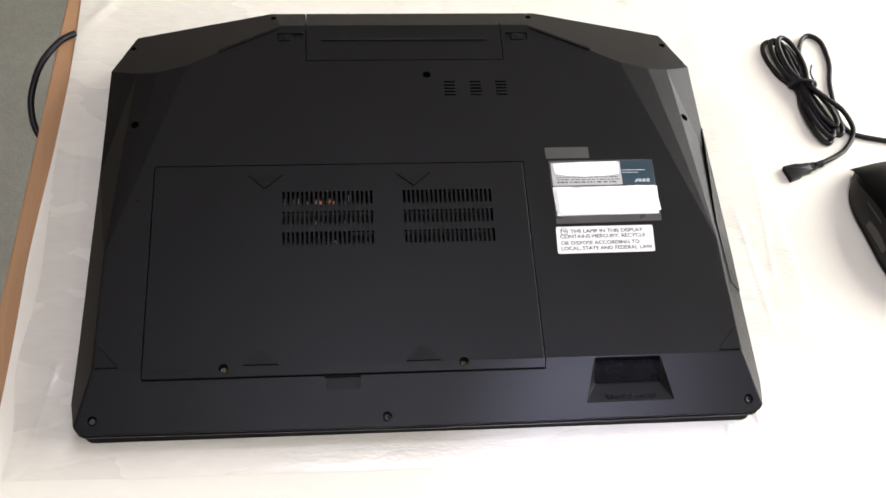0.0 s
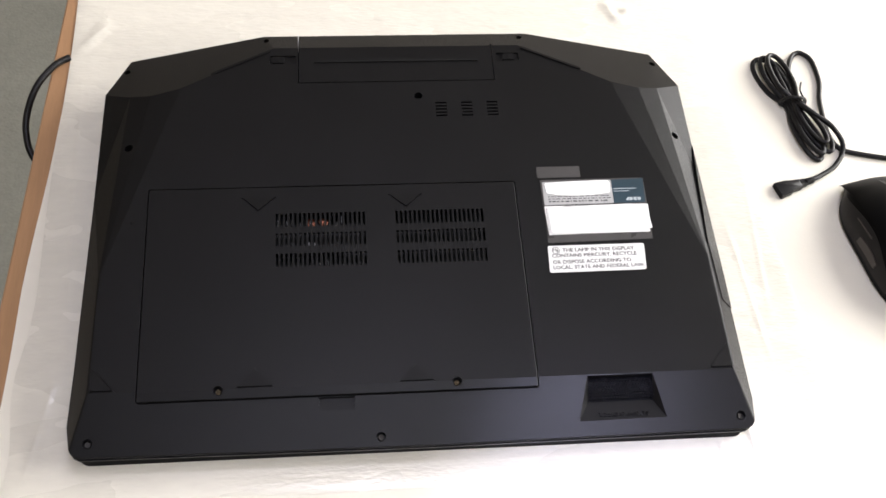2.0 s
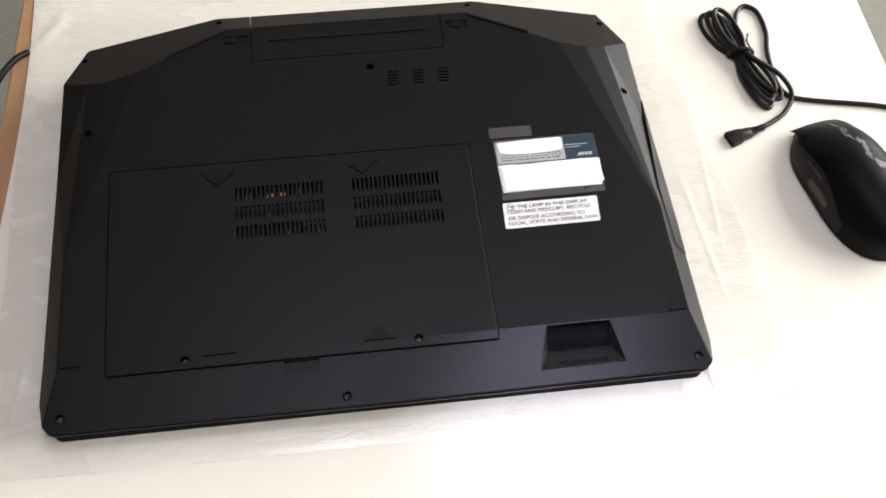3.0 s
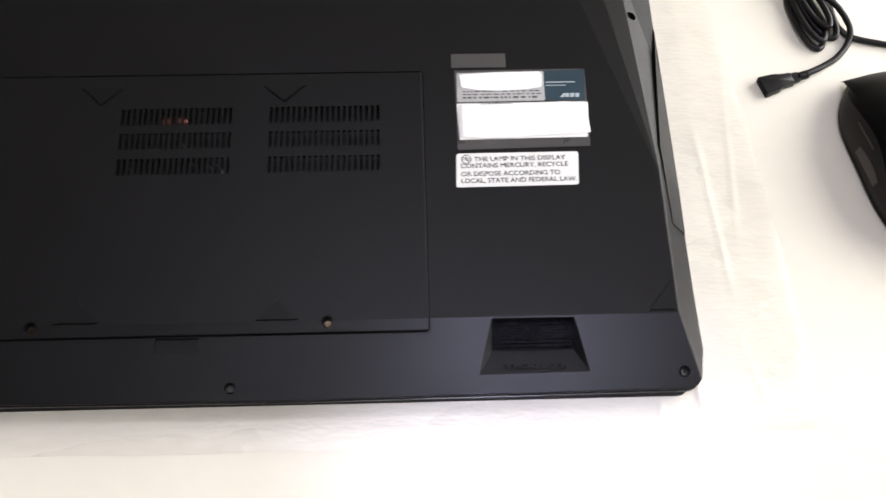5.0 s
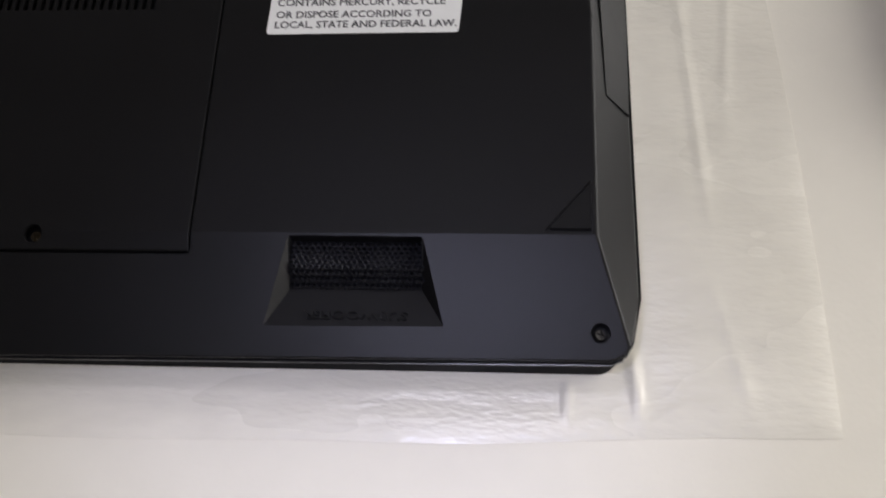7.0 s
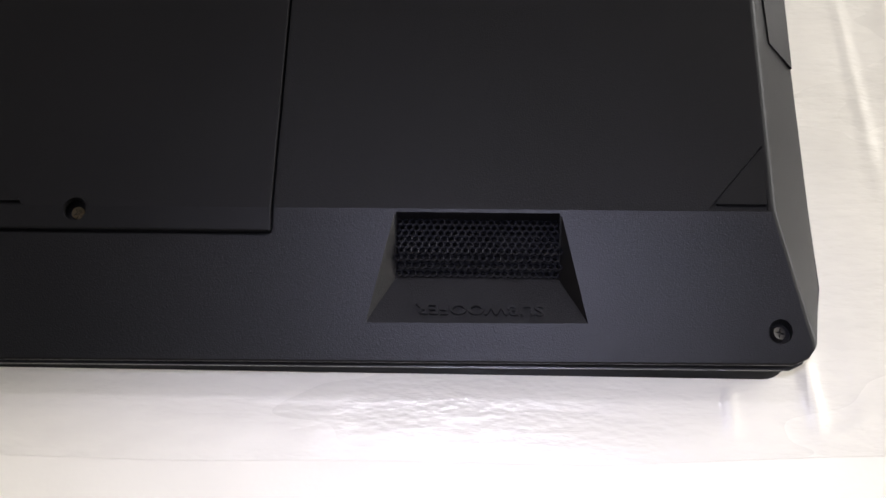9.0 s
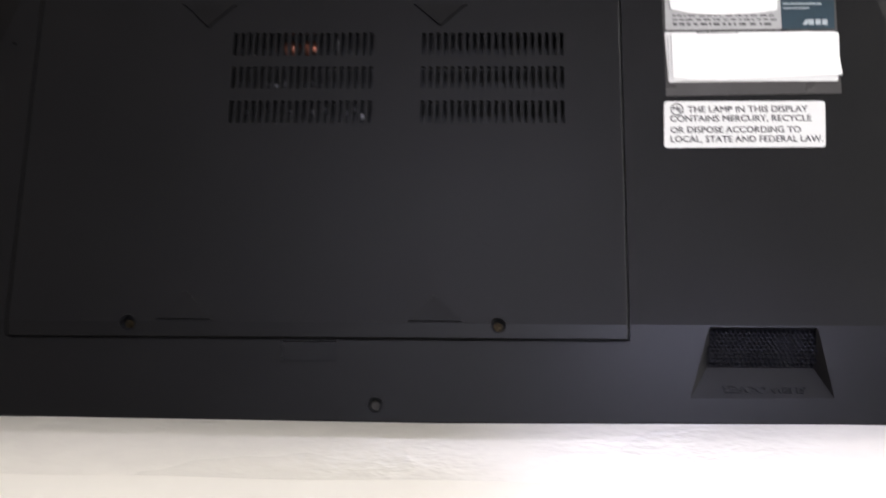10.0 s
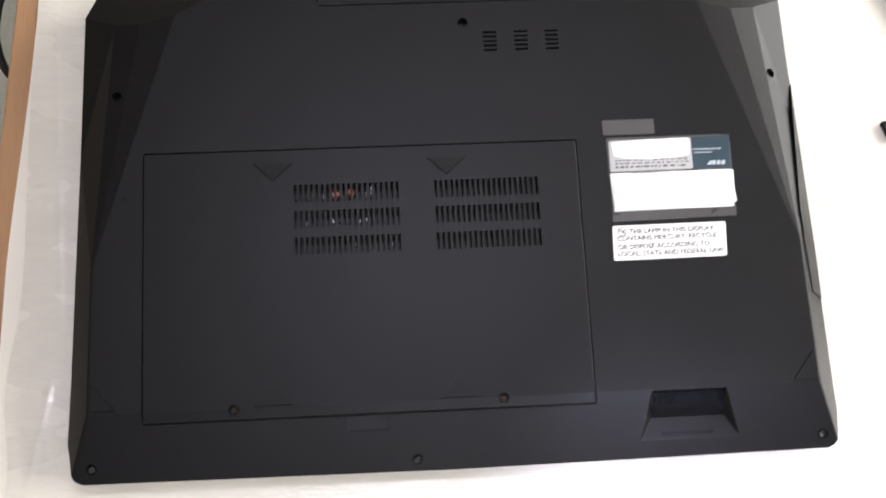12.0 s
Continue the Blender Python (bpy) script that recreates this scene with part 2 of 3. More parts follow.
def smooth_line(points, steps=8, closed=False):
    """Catmull-Rom through the points."""
    pts = [Vector(p) for p in points]
    n, out = len(pts), []
    for i in range(n if closed else n - 1):
        p0, p1, p2, p3 = (pts[(i + k) % n] if closed else pts[min(max(i + k, 0), n - 1)] for k in (-1, 0, 1, 2))
        for s in range(steps):
            u = s / steps
            out.append(0.5 * ((2 * p1) + (p2 - p0) * u + (2 * p0 - 5 * p1 + 4 * p2 - p3) * u * u + (3 * p1 - p0 - 3 * p2 + p3) * u ** 3))
    if not closed:
        out.append(pts[-1])
    return out


def tube_bm(points, radius, closed=False, sides=10, steps=8):
    line = smooth_line(points, steps, closed)
    bm, rings, n = bmesh.new(), [], len(line)
    up = Vector((0, 0, 1))
    for i, p in enumerate(line):
        a = line[(i - 1) % n] if closed or i else line[0]
        b = line[(i + 1) % n] if closed or i < n - 1 else line[-1]
        d = (b - a).normalized()
        side = d.cross(up)
        side = side.normalized() if side.length > 1e-4 else Vector((1, 0, 0))
        lift = side.cross(d)
        rings.append([bm.verts.new(p + radius * (math.cos(k * math.tau / sides) * side + math.sin(k * math.tau / sides) * lift)) for k in range(sides)])
    for i in range(n if closed else n - 1):
        r0, r1 = rings[i], rings[(i + 1) % n]
        for k in range(sides):
            bm.faces.new((r0[k], r0[(k + 1) % sides], r1[(k + 1) % sides], r1[k]))
    if not closed:
        bm.faces.new(rings[0])
        bm.faces.new(rings[-1][::-1])
    return bm


# ---- room ----
X0, X1, Y0, Y1 = -2.5, 2.2, -2.2, 2.2
tagged(finish("floor", box_bm(X0, X1, Y0, Y1, FLOOR_Z - 0.1, FLOOR_Z), CARPET), "grey-green short carpet floor under the table", "floor", kind="structure")
tagged(finish("ceiling", box_bm(X0, X1, Y0, Y1, CEIL_Z, CEIL_Z + 0.1), CEILP), "plain grey painted ceiling", "ceiling", kind="structure")
tagged(finish("wall_west", box_bm(X0 - 0.12, X0, Y0, Y1, FLOOR_Z, CEIL_Z), WALLP), "plain beige painted wall", "wall", kind="structure")
tagged(finish("wall_south", box_bm(X0 - 0.12, X1 + 0.12, Y0 - 0.12, Y0, FLOOR_Z, CEIL_Z), WALLP), "plain beige painted wall", "wall", kind="structure")
tagged(finish("wall_north", box_bm(X0 - 0.12, X1 + 0.12, Y1, Y1 + 0.12, FLOOR_Z, CEIL_Z), WALLP), "plain beige painted wall", "wall", kind="structure")
WY0, WY1, WZ0, WZ1 = -0.80, 1.80, -0.15, 1.55
wall = box_bm(X1, X1 + 0.12, Y0, WY0, FLOOR_Z, CEIL_Z)
for b in (box_bm(X1, X1 + 0.12, WY1, Y1, FLOOR_Z, CEIL_Z), box_bm(X1, X1 + 0.12, WY0, WY1, FLOOR_Z, WZ0), box_bm(X1, X1 + 0.12, WY0, WY1, WZ1, CEIL_Z)):
    merge(wall, b)
tagged(finish("wall_east", wall, WALLP), "plain beige painted wall with a window opening", "wall", kind="structure")
window = tagged(new("window_1"), "white framed window letting in daylight", "window", kind="structure")
fr = box_bm(X1 + 0.03, X1 + 0.09, WY0, WY1, WZ0, WZ0 + 0.05)
for b in (box_bm(X1 + 0.03, X1 + 0.09, WY0, WY1, WZ1 - 0.05, WZ1), box_bm(X1 + 0.03, X1 + 0.09, WY0, WY0 + 0.05, WZ0 + 0.05, WZ1 - 0.05), box_bm(X1 + 0.03, X1 + 0.09, WY1 - 0.05, WY1, WZ0 + 0.05, WZ1 - 0.05)):
    merge(fr, b)
part("window_frame", fr, FRAMEP, window)
pane = part("pane", box_bm(X1 + 0.057, X1 + 0.063, WY0 + 0.05, WY1 - 0.05, WZ0 + 0.05, WZ1 - 0.05), GLASS, window)
pane.visible_shadow = False

# a fixture for each of the added, unseen lamps
for lx, ly, hx, hy, watts in ADDED_LAMPS:
    lamp = empty("added_ceiling_light", pose(lx, ly, CEIL_Z), "added unseen square ceiling light with a lit diffuser" if watts > 8 else "added unseen narrow ceiling light with a lit diffuser", "ceiling light", "ceiling lights")
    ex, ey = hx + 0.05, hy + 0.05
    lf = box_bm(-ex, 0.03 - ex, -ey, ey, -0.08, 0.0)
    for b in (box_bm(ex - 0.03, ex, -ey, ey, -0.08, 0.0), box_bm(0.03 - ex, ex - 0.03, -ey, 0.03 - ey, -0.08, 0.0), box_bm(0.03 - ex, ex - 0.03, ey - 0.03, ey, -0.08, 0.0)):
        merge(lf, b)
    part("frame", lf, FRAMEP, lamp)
    part("diffuser", box_bm(0.032 - ex, ex - 0.032, 0.032 - ey, ey - 0.032, -0.070, -0.064), DIFFUSER, lamp, "glowing panel of the added lamp")

# ---- table ----
TX0, TX1, TY0, TY1 = -0.0905, 0.580, -0.33, 0.62
TABLE = empty("table", pose(0, 0, FLOOR_Z), "beech veneer table covered with white paper", "table")
H = -FLOOR_Z
part("tabletop", prism_bm([(-0.1190, TY0), (TX1, TY0), (TX1 - 0.002, TY1), (-0.0680, TY1)], H - 0.027, H - 0.0008, 0.0015), WOOD, TABLE, "beech veneer tabletop with a bare edge")
for lx in (TX0 + 0.05, TX1 - 0.09):
    for ly in (TY0 + 0.05, TY1 - 0.09):
        part("leg", box_bm(lx, lx + 0.04, ly, ly + 0.04, 0.0, H - 0.027, 0.003), WOOD, TABLE)

# white paper over the tabletop, its side edge a little askew
pb = bmesh.new()
NX, NY = 40, 60
grid = []
for j in range(NY + 1):
    y = TY0 + 0.004 + (TY1 - TY0 - 0.008) * j / NY
    xl = min(-0.0715, -0.0838 + (0.068 if y > 0.1 else 0.036) * (y - 0.1)) + 0.0004 * math.sin(y * 40)
    row = []
    for i in range(NX + 1):
        x = xl + (TX1 - 0.001 - xl) * i / NX
        row.append(pb.verts.new((x, y, -0.0003 + 0.00008 * noise.noise(Vector((x * 9, y * 9, 0.3))))))
    grid.append(row)
for j in range(NY):
    for i in range(NX):
        pb.faces.new((grid[j][i], grid[j][i + 1], grid[j + 1][i + 1], grid[j + 1][i]))
top = list(pb.faces)
ext = bmesh.ops.extrude_face_region(pb, geom=top)
bmesh.ops.translate(pb, verts=[v for v in ext["geom"] if isinstance(v, bmesh.types.BMVert)], vec=(0, 0, -0.0004))
tagged(finish("table_paper", pb, PAPER, 40), "smooth white paper sheet covering the tabletop", "paper")


# ---- foam sheet ----
def sheet_edge(u, v):
    """Plan of the sheet: u across from its hanging side, v away from the front."""
    left = -0.0738 + 0.0012 * math.sin(v * 9) - 0.0055 * math.exp(-(v / 0.06) ** 2) - 0.0085 * math.exp(-((v - 0.17) / 0.10) ** 2)
    right = 0.435 - 0.028 * v + 0.002 * math.sin(v * 7)
    front = -0.0475 - 0.0025 * math.sin(min(1.0, u * 1.08) * math.pi) ** 0.7 + 0.003 * max(0.0, u - 0.78) / 0.22 + 0.0003 * math.sin(u * 30)
    back = 0.372 + 0.008 * u + 0.001 * math.sin(u * 23)
    return left + (right - left) * u, front + (back - front) * v


# sharp folds: both ends, height and half width
CREASES = (((0.3745, -0.0200, 0.3766, -0.0432), 0.0013, 0.0022), ((0.3766, -0.0432, 0.3890, -0.0365), 0.0014, 0.0020), ((0.3890, -0.0365, 0.4050, -0.0340), 0.0010, 0.0020),
           ((0.3547, -0.0290, 0.3549, -0.0450), 0.0011, 0.0016), ((0.3607, -0.0410, 0.3766, -0.0432), 0.0009, 0.0018), ((0.3985, 0.0100, 0.4100, -0.0400), 0.0003, 0.0020),
           ((0.3930, 0.1300, 0.4000, 0.0300), 0.0005, 0.0022), ((0.4150, 0.1800, 0.4080, 0.0700), 0.0004, 0.0022), ((-0.0760, 0.3000, -0.0480, 0.3320), 0.0013, 0.0080), ((-0.0620, 0.2600, -0.0520, 0.0500), 0.0004, 0.0025), ((-0.0560, 0.0300, -0.0680, -0.0350), 0.0005, 0.0025),
           ((0.3380, 0.3520, 0.3470, 0.3300), 0.0016, 0.0060), ((0.3470, 0.3300, 0.3600, 0.3440), 0.0014, 0.0060), ((0.3420, 0.3490, 0.3580, 0.3400), 0.0012, 0.0045))


def crease(x, y, ax, ay, bx, by, w):
    """A tent along a line, wavering a little and dying out at its ends."""
    dx, dy = bx - ax, by - ay
    q = ((x - ax) * dx + (y - ay) * dy) / (dx * dx + dy * dy)
    if not -0.1 < q < 1.1:
        return 0.0
    off = abs((x - ax) * dy - (y - ay) * dx) / math.hypot(dx, dy) + 0.0006 * noise.noise(Vector((x * 200, y * 200, 3.0)))
    return max(0.0, 1 - abs(off) / w) * min(1.0, max(0.0, q + 0.1) * 4) * min(1.0, max(0.0, 1.1 - q) * 4)


fb = bmesh.new()
NU, NV = 340, 260
rows = []
for j in range(NV + 1):
    row = []
    for i in range(NU + 1):
        u, v = i / NU, j / NV
        x, y = sheet_edge(u, v)
        clear = max(0.0, max(-0.045 - x, x - 0.380, -0.034 - y, y - 0.295))
        rim = min(1.0, clear / 0.012)
        k = noise.noise(Vector((x * 28, y * 55, 1.7))) + 0.5 * noise.noise(Vector((x * 90, y * 120, 4.1)))
        hem = min(1.0, max(0.0, min(u, 1 - u, v * 0.9, 1 - v) / 0.03))
        fold = hem * max(0.0, noise.noise(Vector((x * 160 + y * 18, y * 14, 8.0)))) * math.exp(-((x - 0.385) / 0.030) ** 2) * math.exp(-((y + 0.030) / 0.028) ** 2)
        fold2 = max(0.0, noise.noise(Vector((x * 60 - y * 110, x * 40, 2.0)))) * math.exp(-((x - 0.405) / 0.03) ** 2)
        pucker = max(0.0, noise.noise(Vector((x * 130, y * 170, 5.0)))) ** 2 * math.exp(-((x + 0.062) / 0.012) ** 2 - ((y - 0.018) / 0.030) ** 2)
        lines = sum(h * hem * crease(x, y, *line, w) for line, h, w in CREASES)
        z = 0.0001 + rim * (0.0005 + 0.00030 * k + 0.0006 * fold + 0.0003 * fold2 + 0.0008 * pucker) + lines
        edge = min(u, 1 - u, v, 1 - v)
        sink = math.exp(-edge / 0.010)
        row.append(fb.verts.new((x, y, max(-0.00010, z * (1 - sink) - 0.00010 * sink))))
    rows.append(row)
for j in range(NV):
    for i in range(NU):
        fb.faces.new((rows[j][i], rows[j][i + 1], rows[j + 1][i + 1], rows[j + 1][i]))
top = list(fb.faces)
ext = bmesh.ops.extrude_face_region(fb, geom=top)
bmesh.ops.translate(fb, verts=[v for v in ext["geom"] if isinstance(v, bmesh.types.BMVert)], vec=(0, 0, -0.0001))
tagged(finish("foam_sheet", fb, FOAM, 60), "thin crinkled white packing foam sheet lying on the paper", "packing sheet")

# ---- laptop, upside down on its lid ----
TILT, LIFT = 3.676, 0.0302
laptop = empty("laptop", pose(0, 0, LIFT, TILT), "black gaming laptop lying upside down on a foam sheet", "laptop")
XC = 0.167
SLOPE = 0.327   # fall of the front band


def rest(y, h=0.0):
    """Height of the table under the tilted underside, plus h."""
    return -0.0302 - 0.06424 * y + h


def band(y):
    return 0.0 if y > 0.0055 else -(0.0055 - y) * SLOPE


# corners of the underside's right half, from its middle line
M1, M2, M3, M5, M6 = (0.087, 0.2635, 0.0), (0.1295, 0.2405, 0.0), (0.150, 0.2295, 0.0), (0.1946, 0.083, 0.0), (0.1958, 0.0058, 0.0)
FB, FA = (0.170, 0.2250, -0.0020), (0.1846, 0.2265, -0.0052)
RS, RC, RR = (0.2033, 0.2340, -0.0124), (0.1888, 0.2695, -0.0200), (0.0947, 0.2806, -0.0075)
S1, S2, WD, CO, F1, G1, F0 = (0.2045, 0.150, -0.0122), (0.2062, 0.078, -0.0120), (0.2088, -0.0077, -0.0147), (0.2074, -0.0208, -0.0150), (0.2056, -0.0254, band(-0.0254)), (0.2036, -0.0282, band(-0.0282)), (0.2000, -0.0297, band(-0.0297))
sb = bmesh.new()
made = {}


def corner(p, s):
    key = (round(p[0] * s, 5), p[1], p[2])
    if key not in made:
        made[key] = sb.verts.new((XC + p[0] * s, p[1], p[2]))
    return made[key]


def low(p, s):
    q = (p[0] - (0.0012 if p[0] > 0.15 else 0.0), p[1] + (0.0020 if p[1] < -0.015 else 0.0), rest(p[1], 0.0128))
    return corner(q, s)


MID = ((0.0, 0.2635, 0.0), (0.0, 0.0055, 0.0), (0.0, -0.0312, band(-0.0312)), (0.0, 0.2806, -0.0075))
for s in (1, -1):
    faces = [(MID[0], M1, M2, M3, M5, M6, MID[1]), (MID[1], M6, F1, G1, F0, MID[2]), (MID[0], M1, RR, MID[3]), (M1, M2, M3, FB, FA, RS, RC, RR),
             (M3, FB, M5), (FB, FA, M5), (FA, RS, S1, M5), (M5, S1, S2), (M5, S2, WD, M6), (M6, WD, CO, F1)]
    for f in faces:
        vs = [corner(p, s) for p in f]
        sb.faces.new(vs if s > 0 else vs[::-1])
    rim = [MID[2], F0, G1, F1, CO, WD, S2, S1, RS, RC, RR, MID[3]]
    for a, b in zip(rim, rim[1:]):
        sb.faces.new((corner(a, s), corner(b, s), low(b, s), low(a, s)))
    sb.faces.new([low(p, s) for p in rim])
bmesh.ops.remove_doubles(sb, verts=sb.verts, dist=1e-6)
bmesh.ops.triangulate(sb, faces=[f for f in sb.faces if len(f.verts) > 3])

CX0, CX1, CY0, CY1 = 0.0, 0.2395, 0.0, 0.1470


def tri_grow(pts, d):
    c = sum((Vector(p) for p in pts), Vector((0, 0))) / 3
    return [tuple(c + (Vector(p) - c) * (1 + d / (Vector(p) - c).length)) for p in pts]


FEET_COVER = [[(0.0605, 0.1393), (0.0703, 0.1297), (0.0806, 0.1393)], [(0.1561, 0.1394), (0.1663, 0.1301), (0.1763, 0.1394)],
              [(0.0588, 0.0068), (0.0793, 0.0068), (0.0692, 0.0180)], [(0.1561, 0.0066), (0.1763, 0.0066), (0.1656, 0.0168)]]
FEET_SHELL = [[(-0.0270, 0.0076), (-0.0145, 0.0076), (-0.0270, 0.0220)], [(0.3610, 0.0076), (0.3610, 0.0232), (0.3485, 0.0076)]]
SPK = (0.2700, 0.3112, 0.0050, -0.0090, 0.2634, 0.3192, -0.0212)   # grille and the outer edge of its scoop


def facet_z(x, y):
    """Height of the rear side facets, from their plane."""
    u = abs(x - XC)
    return -0.375 * max(0.0, (u - 0.087) * 0.475 + (y - 0.2635) * 0.880)


HOLES = [(-0.0156, 0.1823, -0.0045, 0.0028), (0.1798, 0.2197, 0.0, 0.0029), (0.3578, 0.1857, -0.0058, 0.0027),
         (-0.0232, 0.2570, facet_z(-0.0232, 0.257), 0.0023), (0.3555, 0.2570, facet_z(0.3555, 0.257), 0.0023), (0.0747, 0.2745, -0.0045, 0.0022), (0.2567, 0.2745, -0.0045, 0.0022)]
SCREWS = [(-0.0279, -0.0218), (0.1432, -0.0248), (0.3640, -0.0218)]
ledge = prism_bm(rounded([(CX0 - 0.0005, CY0 - 0.0010), (CX1 + 0.0007, CY0 - 0.0010), (CX1 + 0.0007, CY1 + 0.0006), (CX0 - 0.0005, CY1 + 0.0006)], 0.002), -0.0038, 0.006)
pocket = box_bm(0.050, 0.232, 0.050, 0.140, -0.0125, 0.005)
scoop = bmesh.new()
SCOOP_Z = -0.0094
gx0, gx1, gy1, gy0, ox0, ox1, oy = SPK
for sx in (1, -1):
    mx = (gx0 + gx1) / 2
    up = 0.0 if sx > 0 else 0.0005   # its one side ends a little higher
    A, B, C = Vector((mx - sx * (mx - gx0), gy1, 0.0)), Vector((mx - sx * (mx - ox0), oy + up, band(oy + up))), Vector((mx - sx * (mx - gx0 - 0.0004), gy0, SCOOP_Z))
    for p in (A, B, C, A + Vector((0, 0, 0.003)), B + Vector((0, 0, 0.010))):
        scoop.verts.new(p)
bmesh.ops.convex_hull(scoop, input=scoop.verts)
well = box_bm(gx0 + 0.0005, gx1 - 0.0005, gy0, gy1 - 0.0001, -0.0140, 0.0050)
small = bmesh.new()
for x, y, z, r in HOLES:
    merge(small, cyl_bm(x, y, z - 0.0060, z + 0.004, r, 20))
for x, y in SCREWS:
    merge(small, cyl_bm(x, y, band(y) - 0.0030, band(y) + 0.004, 0.0029, 20))
merge(small, cyl_bm(-0.0098, 0.1222, -0.003, 0.003, 0.0007, 10))
for pts in FEET_SHELL:
    side = 0.0005 if pts[0][0] < XC else -0.0005
    merge(small, prism_bm([(x + side, y - 0.0004) for x, y in tri_grow(pts, 0.0012)], -0.0008, 0.004))
merge(small, prism_bm([(0.1069, -0.0087), (0.1281, -0.0087), (0.1281, -0.0012), (0.1069, -0.0012)], lambda x, y: 0.8 * band(y) - 0.0027, 0.004))
vents = bmesh.new()
for vx in (0.1912, 0.2091, 0.2268):
    for k in range(5):
        y = 0.2020 + 0.0027 * k
        merge(vents, box_bm(vx, vx + 0.0078, y, y + 0.0012, -0.004, 0.004))
# battery joint and latches
BX0, BX1, BY0 = 0.0970, 0.2348, 0.2326
joint = box_bm(BX0, BX0 + 0.0006, BY0, 0.2900, -0.0120, 0.004)
merge(joint, box_bm(BX1 - 0.0006, BX1, BY0, 0.2655, -0.0020, 0.004))
joint2 = box_bm(BX0 - 0.0003, BX1 + 0.0002, BY0 - 0.0003, BY0 + 0.0003, -0.0012, 0.004)
for lx0, lx1 in ((0.0775, 0.0955), (0.2374, 0.2534)):
    merge(small, prism_bm(rounded([(lx0, 0.2496), (lx1, 0.2496), (lx1, 0.2566), (lx0, 0.2566)], 0.001), -0.0014, 0.004))
shell_bm = carve(sb, [ledge, pocket, scoop, well, small, vents, joint, joint2], 0.0007)
part("bottom_shell", shell_bm, SHELL, laptop, "faceted black plastic underside", 5)

# battery face and its grip ridge, coloured black for the shade of an undercut
part("grip_shade_strip", prism_bm(rounded([(0.1078, 0.2498), (0.2240, 0.2498), (0.2225, 0.2517), (0.1093, 0.2517)], 0.0008), -0.0004, 0.0008, 0.0003), PIT, laptop, "long low battery grip ridge, blackened for its shaded undercut")
# added white strip, in place of the bright table showing through the joint
part("gap_show_through", box_bm(BX0 + 0.00005, BX0 + 0.00055, 0.2660, 0.2815, -0.0075, -0.0062), LABEL, laptop, "thin white strip standing for the table seen through the gap")
for lx0, lx1, kx in ((0.0775, 0.0955, 0.0790), (0.2374, 0.2534, 0.2420)):
    latch = part("battery_latch", prism_bm(rounded([(kx, 0.2504), (kx + 0.0085, 0.2504), (kx + 0.0085, 0.2558), (kx, 0.2558)], 0.0008), -0.0016, 0.0002, 0.0003), RUBBER, laptop, "small sliding latch beside the battery")
    part("latch_rib", box_bm(kx + 0.0035, kx + 0.0050, 0.2510, 0.2552, 0.0001, 0.0006, 0.0001), RUBBER, latch)
for s in (1, -1):
    a, b = Vector((XC + s * 0.0885, 0.2612)), Vector((XC + s * 0.1300, 0.2408))
    d = (b - a).normalized()
    n2 = Vector((-d.y, d.x)) * 0.0008
    part("rear_foot_strip", prism_bm(rounded([tuple(a + n2), tuple(b + n2), tuple(b - n2), tuple(a - n2)], 0.0006), -0.0008, 0.0009, 0.0003), RUBBER, laptop, "narrow black rubber foot strip")

# access cover with its slots
cov = bmesh.new()
prof = [(CY1, 0.0001), (0.0055, 0.0001), (CY0, band(CY0) + 0.0002), (CY0, band(CY0) - 0.0017), (0.0055, -0.0019), (CY1, -0.0019)]
ends = [[cov.verts.new((x, y, z)) for y, z in prof] for x in (CX0, CX1)]
cov.faces.new(ends[0][::-1])
cov.faces.new(ends[1])
for i in range(6):
    cov.faces.new((ends[0][i], ends[0][(i + 1) % 6], ends[1][(i + 1) % 6], ends[1][i]))
slots = bmesh.new()
for gx in (0.0815, 0.1589):
    for y0, y1 in ((0.1166, 0.1266), (0.1021, 0.1117), (0.0872, 0.0968)):
        for k in range(20):
            x = gx + 0.0578 * k / 19.6
            merge(slots, box_bm(x, x + 0.00165, y0, y1, -0.004, 0.003))
pits = bmesh.new()
for pts in FEET_COVER:
    grow, drop = (0.0013, 0.0005) if pts[0][1] > 0.1 else (0.0008, 0.0007)
    merge(pits, prism_bm([(x, y - drop) for x, y in tri_grow(pts, grow)], -0.0008, 0.004))
COVER_SCREWS = [(0.0474, 0.0050), (0.1903, 0.0048)]
for x, y in COVER_SCREWS:
    merge(pits, cyl_bm(x, y, -0.006, 0.003, 0.0029, 20))
cover_bm = carve(cov, [slots, pits], 0.0004)
access = part("access_cover", cover_bm, COVER, laptop, "large black cover panel with two slotted vents", 5)


def foot(pts, parent):
    y0, y1 = min(p[1] for p in pts), max(p[1] for p in pts)
    part("rubber_foot", prism_bm(rounded(pts, 0.0006, 2), -0.0009, lambda x, y: 0.00012 + 0.0003 * (y1 - y) / (y1 - y0)), RUBBER, parent, "small wedge-shaped triangular rubber foot")


for pts in FEET_COVER:
    foot(pts, access)
for pts in FEET_SHELL:
    foot(pts, laptop)


def screw(x, y, z, mat, parent, tilt=0.0, turn=0.0):
    """A cross-head screw."""
    bm = cyl_bm(0, 0, -0.0012, 0.0, 0.0019, 18, 0.0016)
    slot = box_bm(-0.0011, 0.0011, -0.00022, 0.00022, -0.0006, 0.001)
    slot2 = box_bm(-0.00022, 0.00022, -0.0011, 0.0011, -0.0006, 0.001)
    out = carve(bm, [slot, slot2])
    bmesh.ops.transform(out, matrix=pose(x, y, z, tilt, 0, turn), verts=out.verts)
    part("screw", out, mat, parent, "cross-head screw")


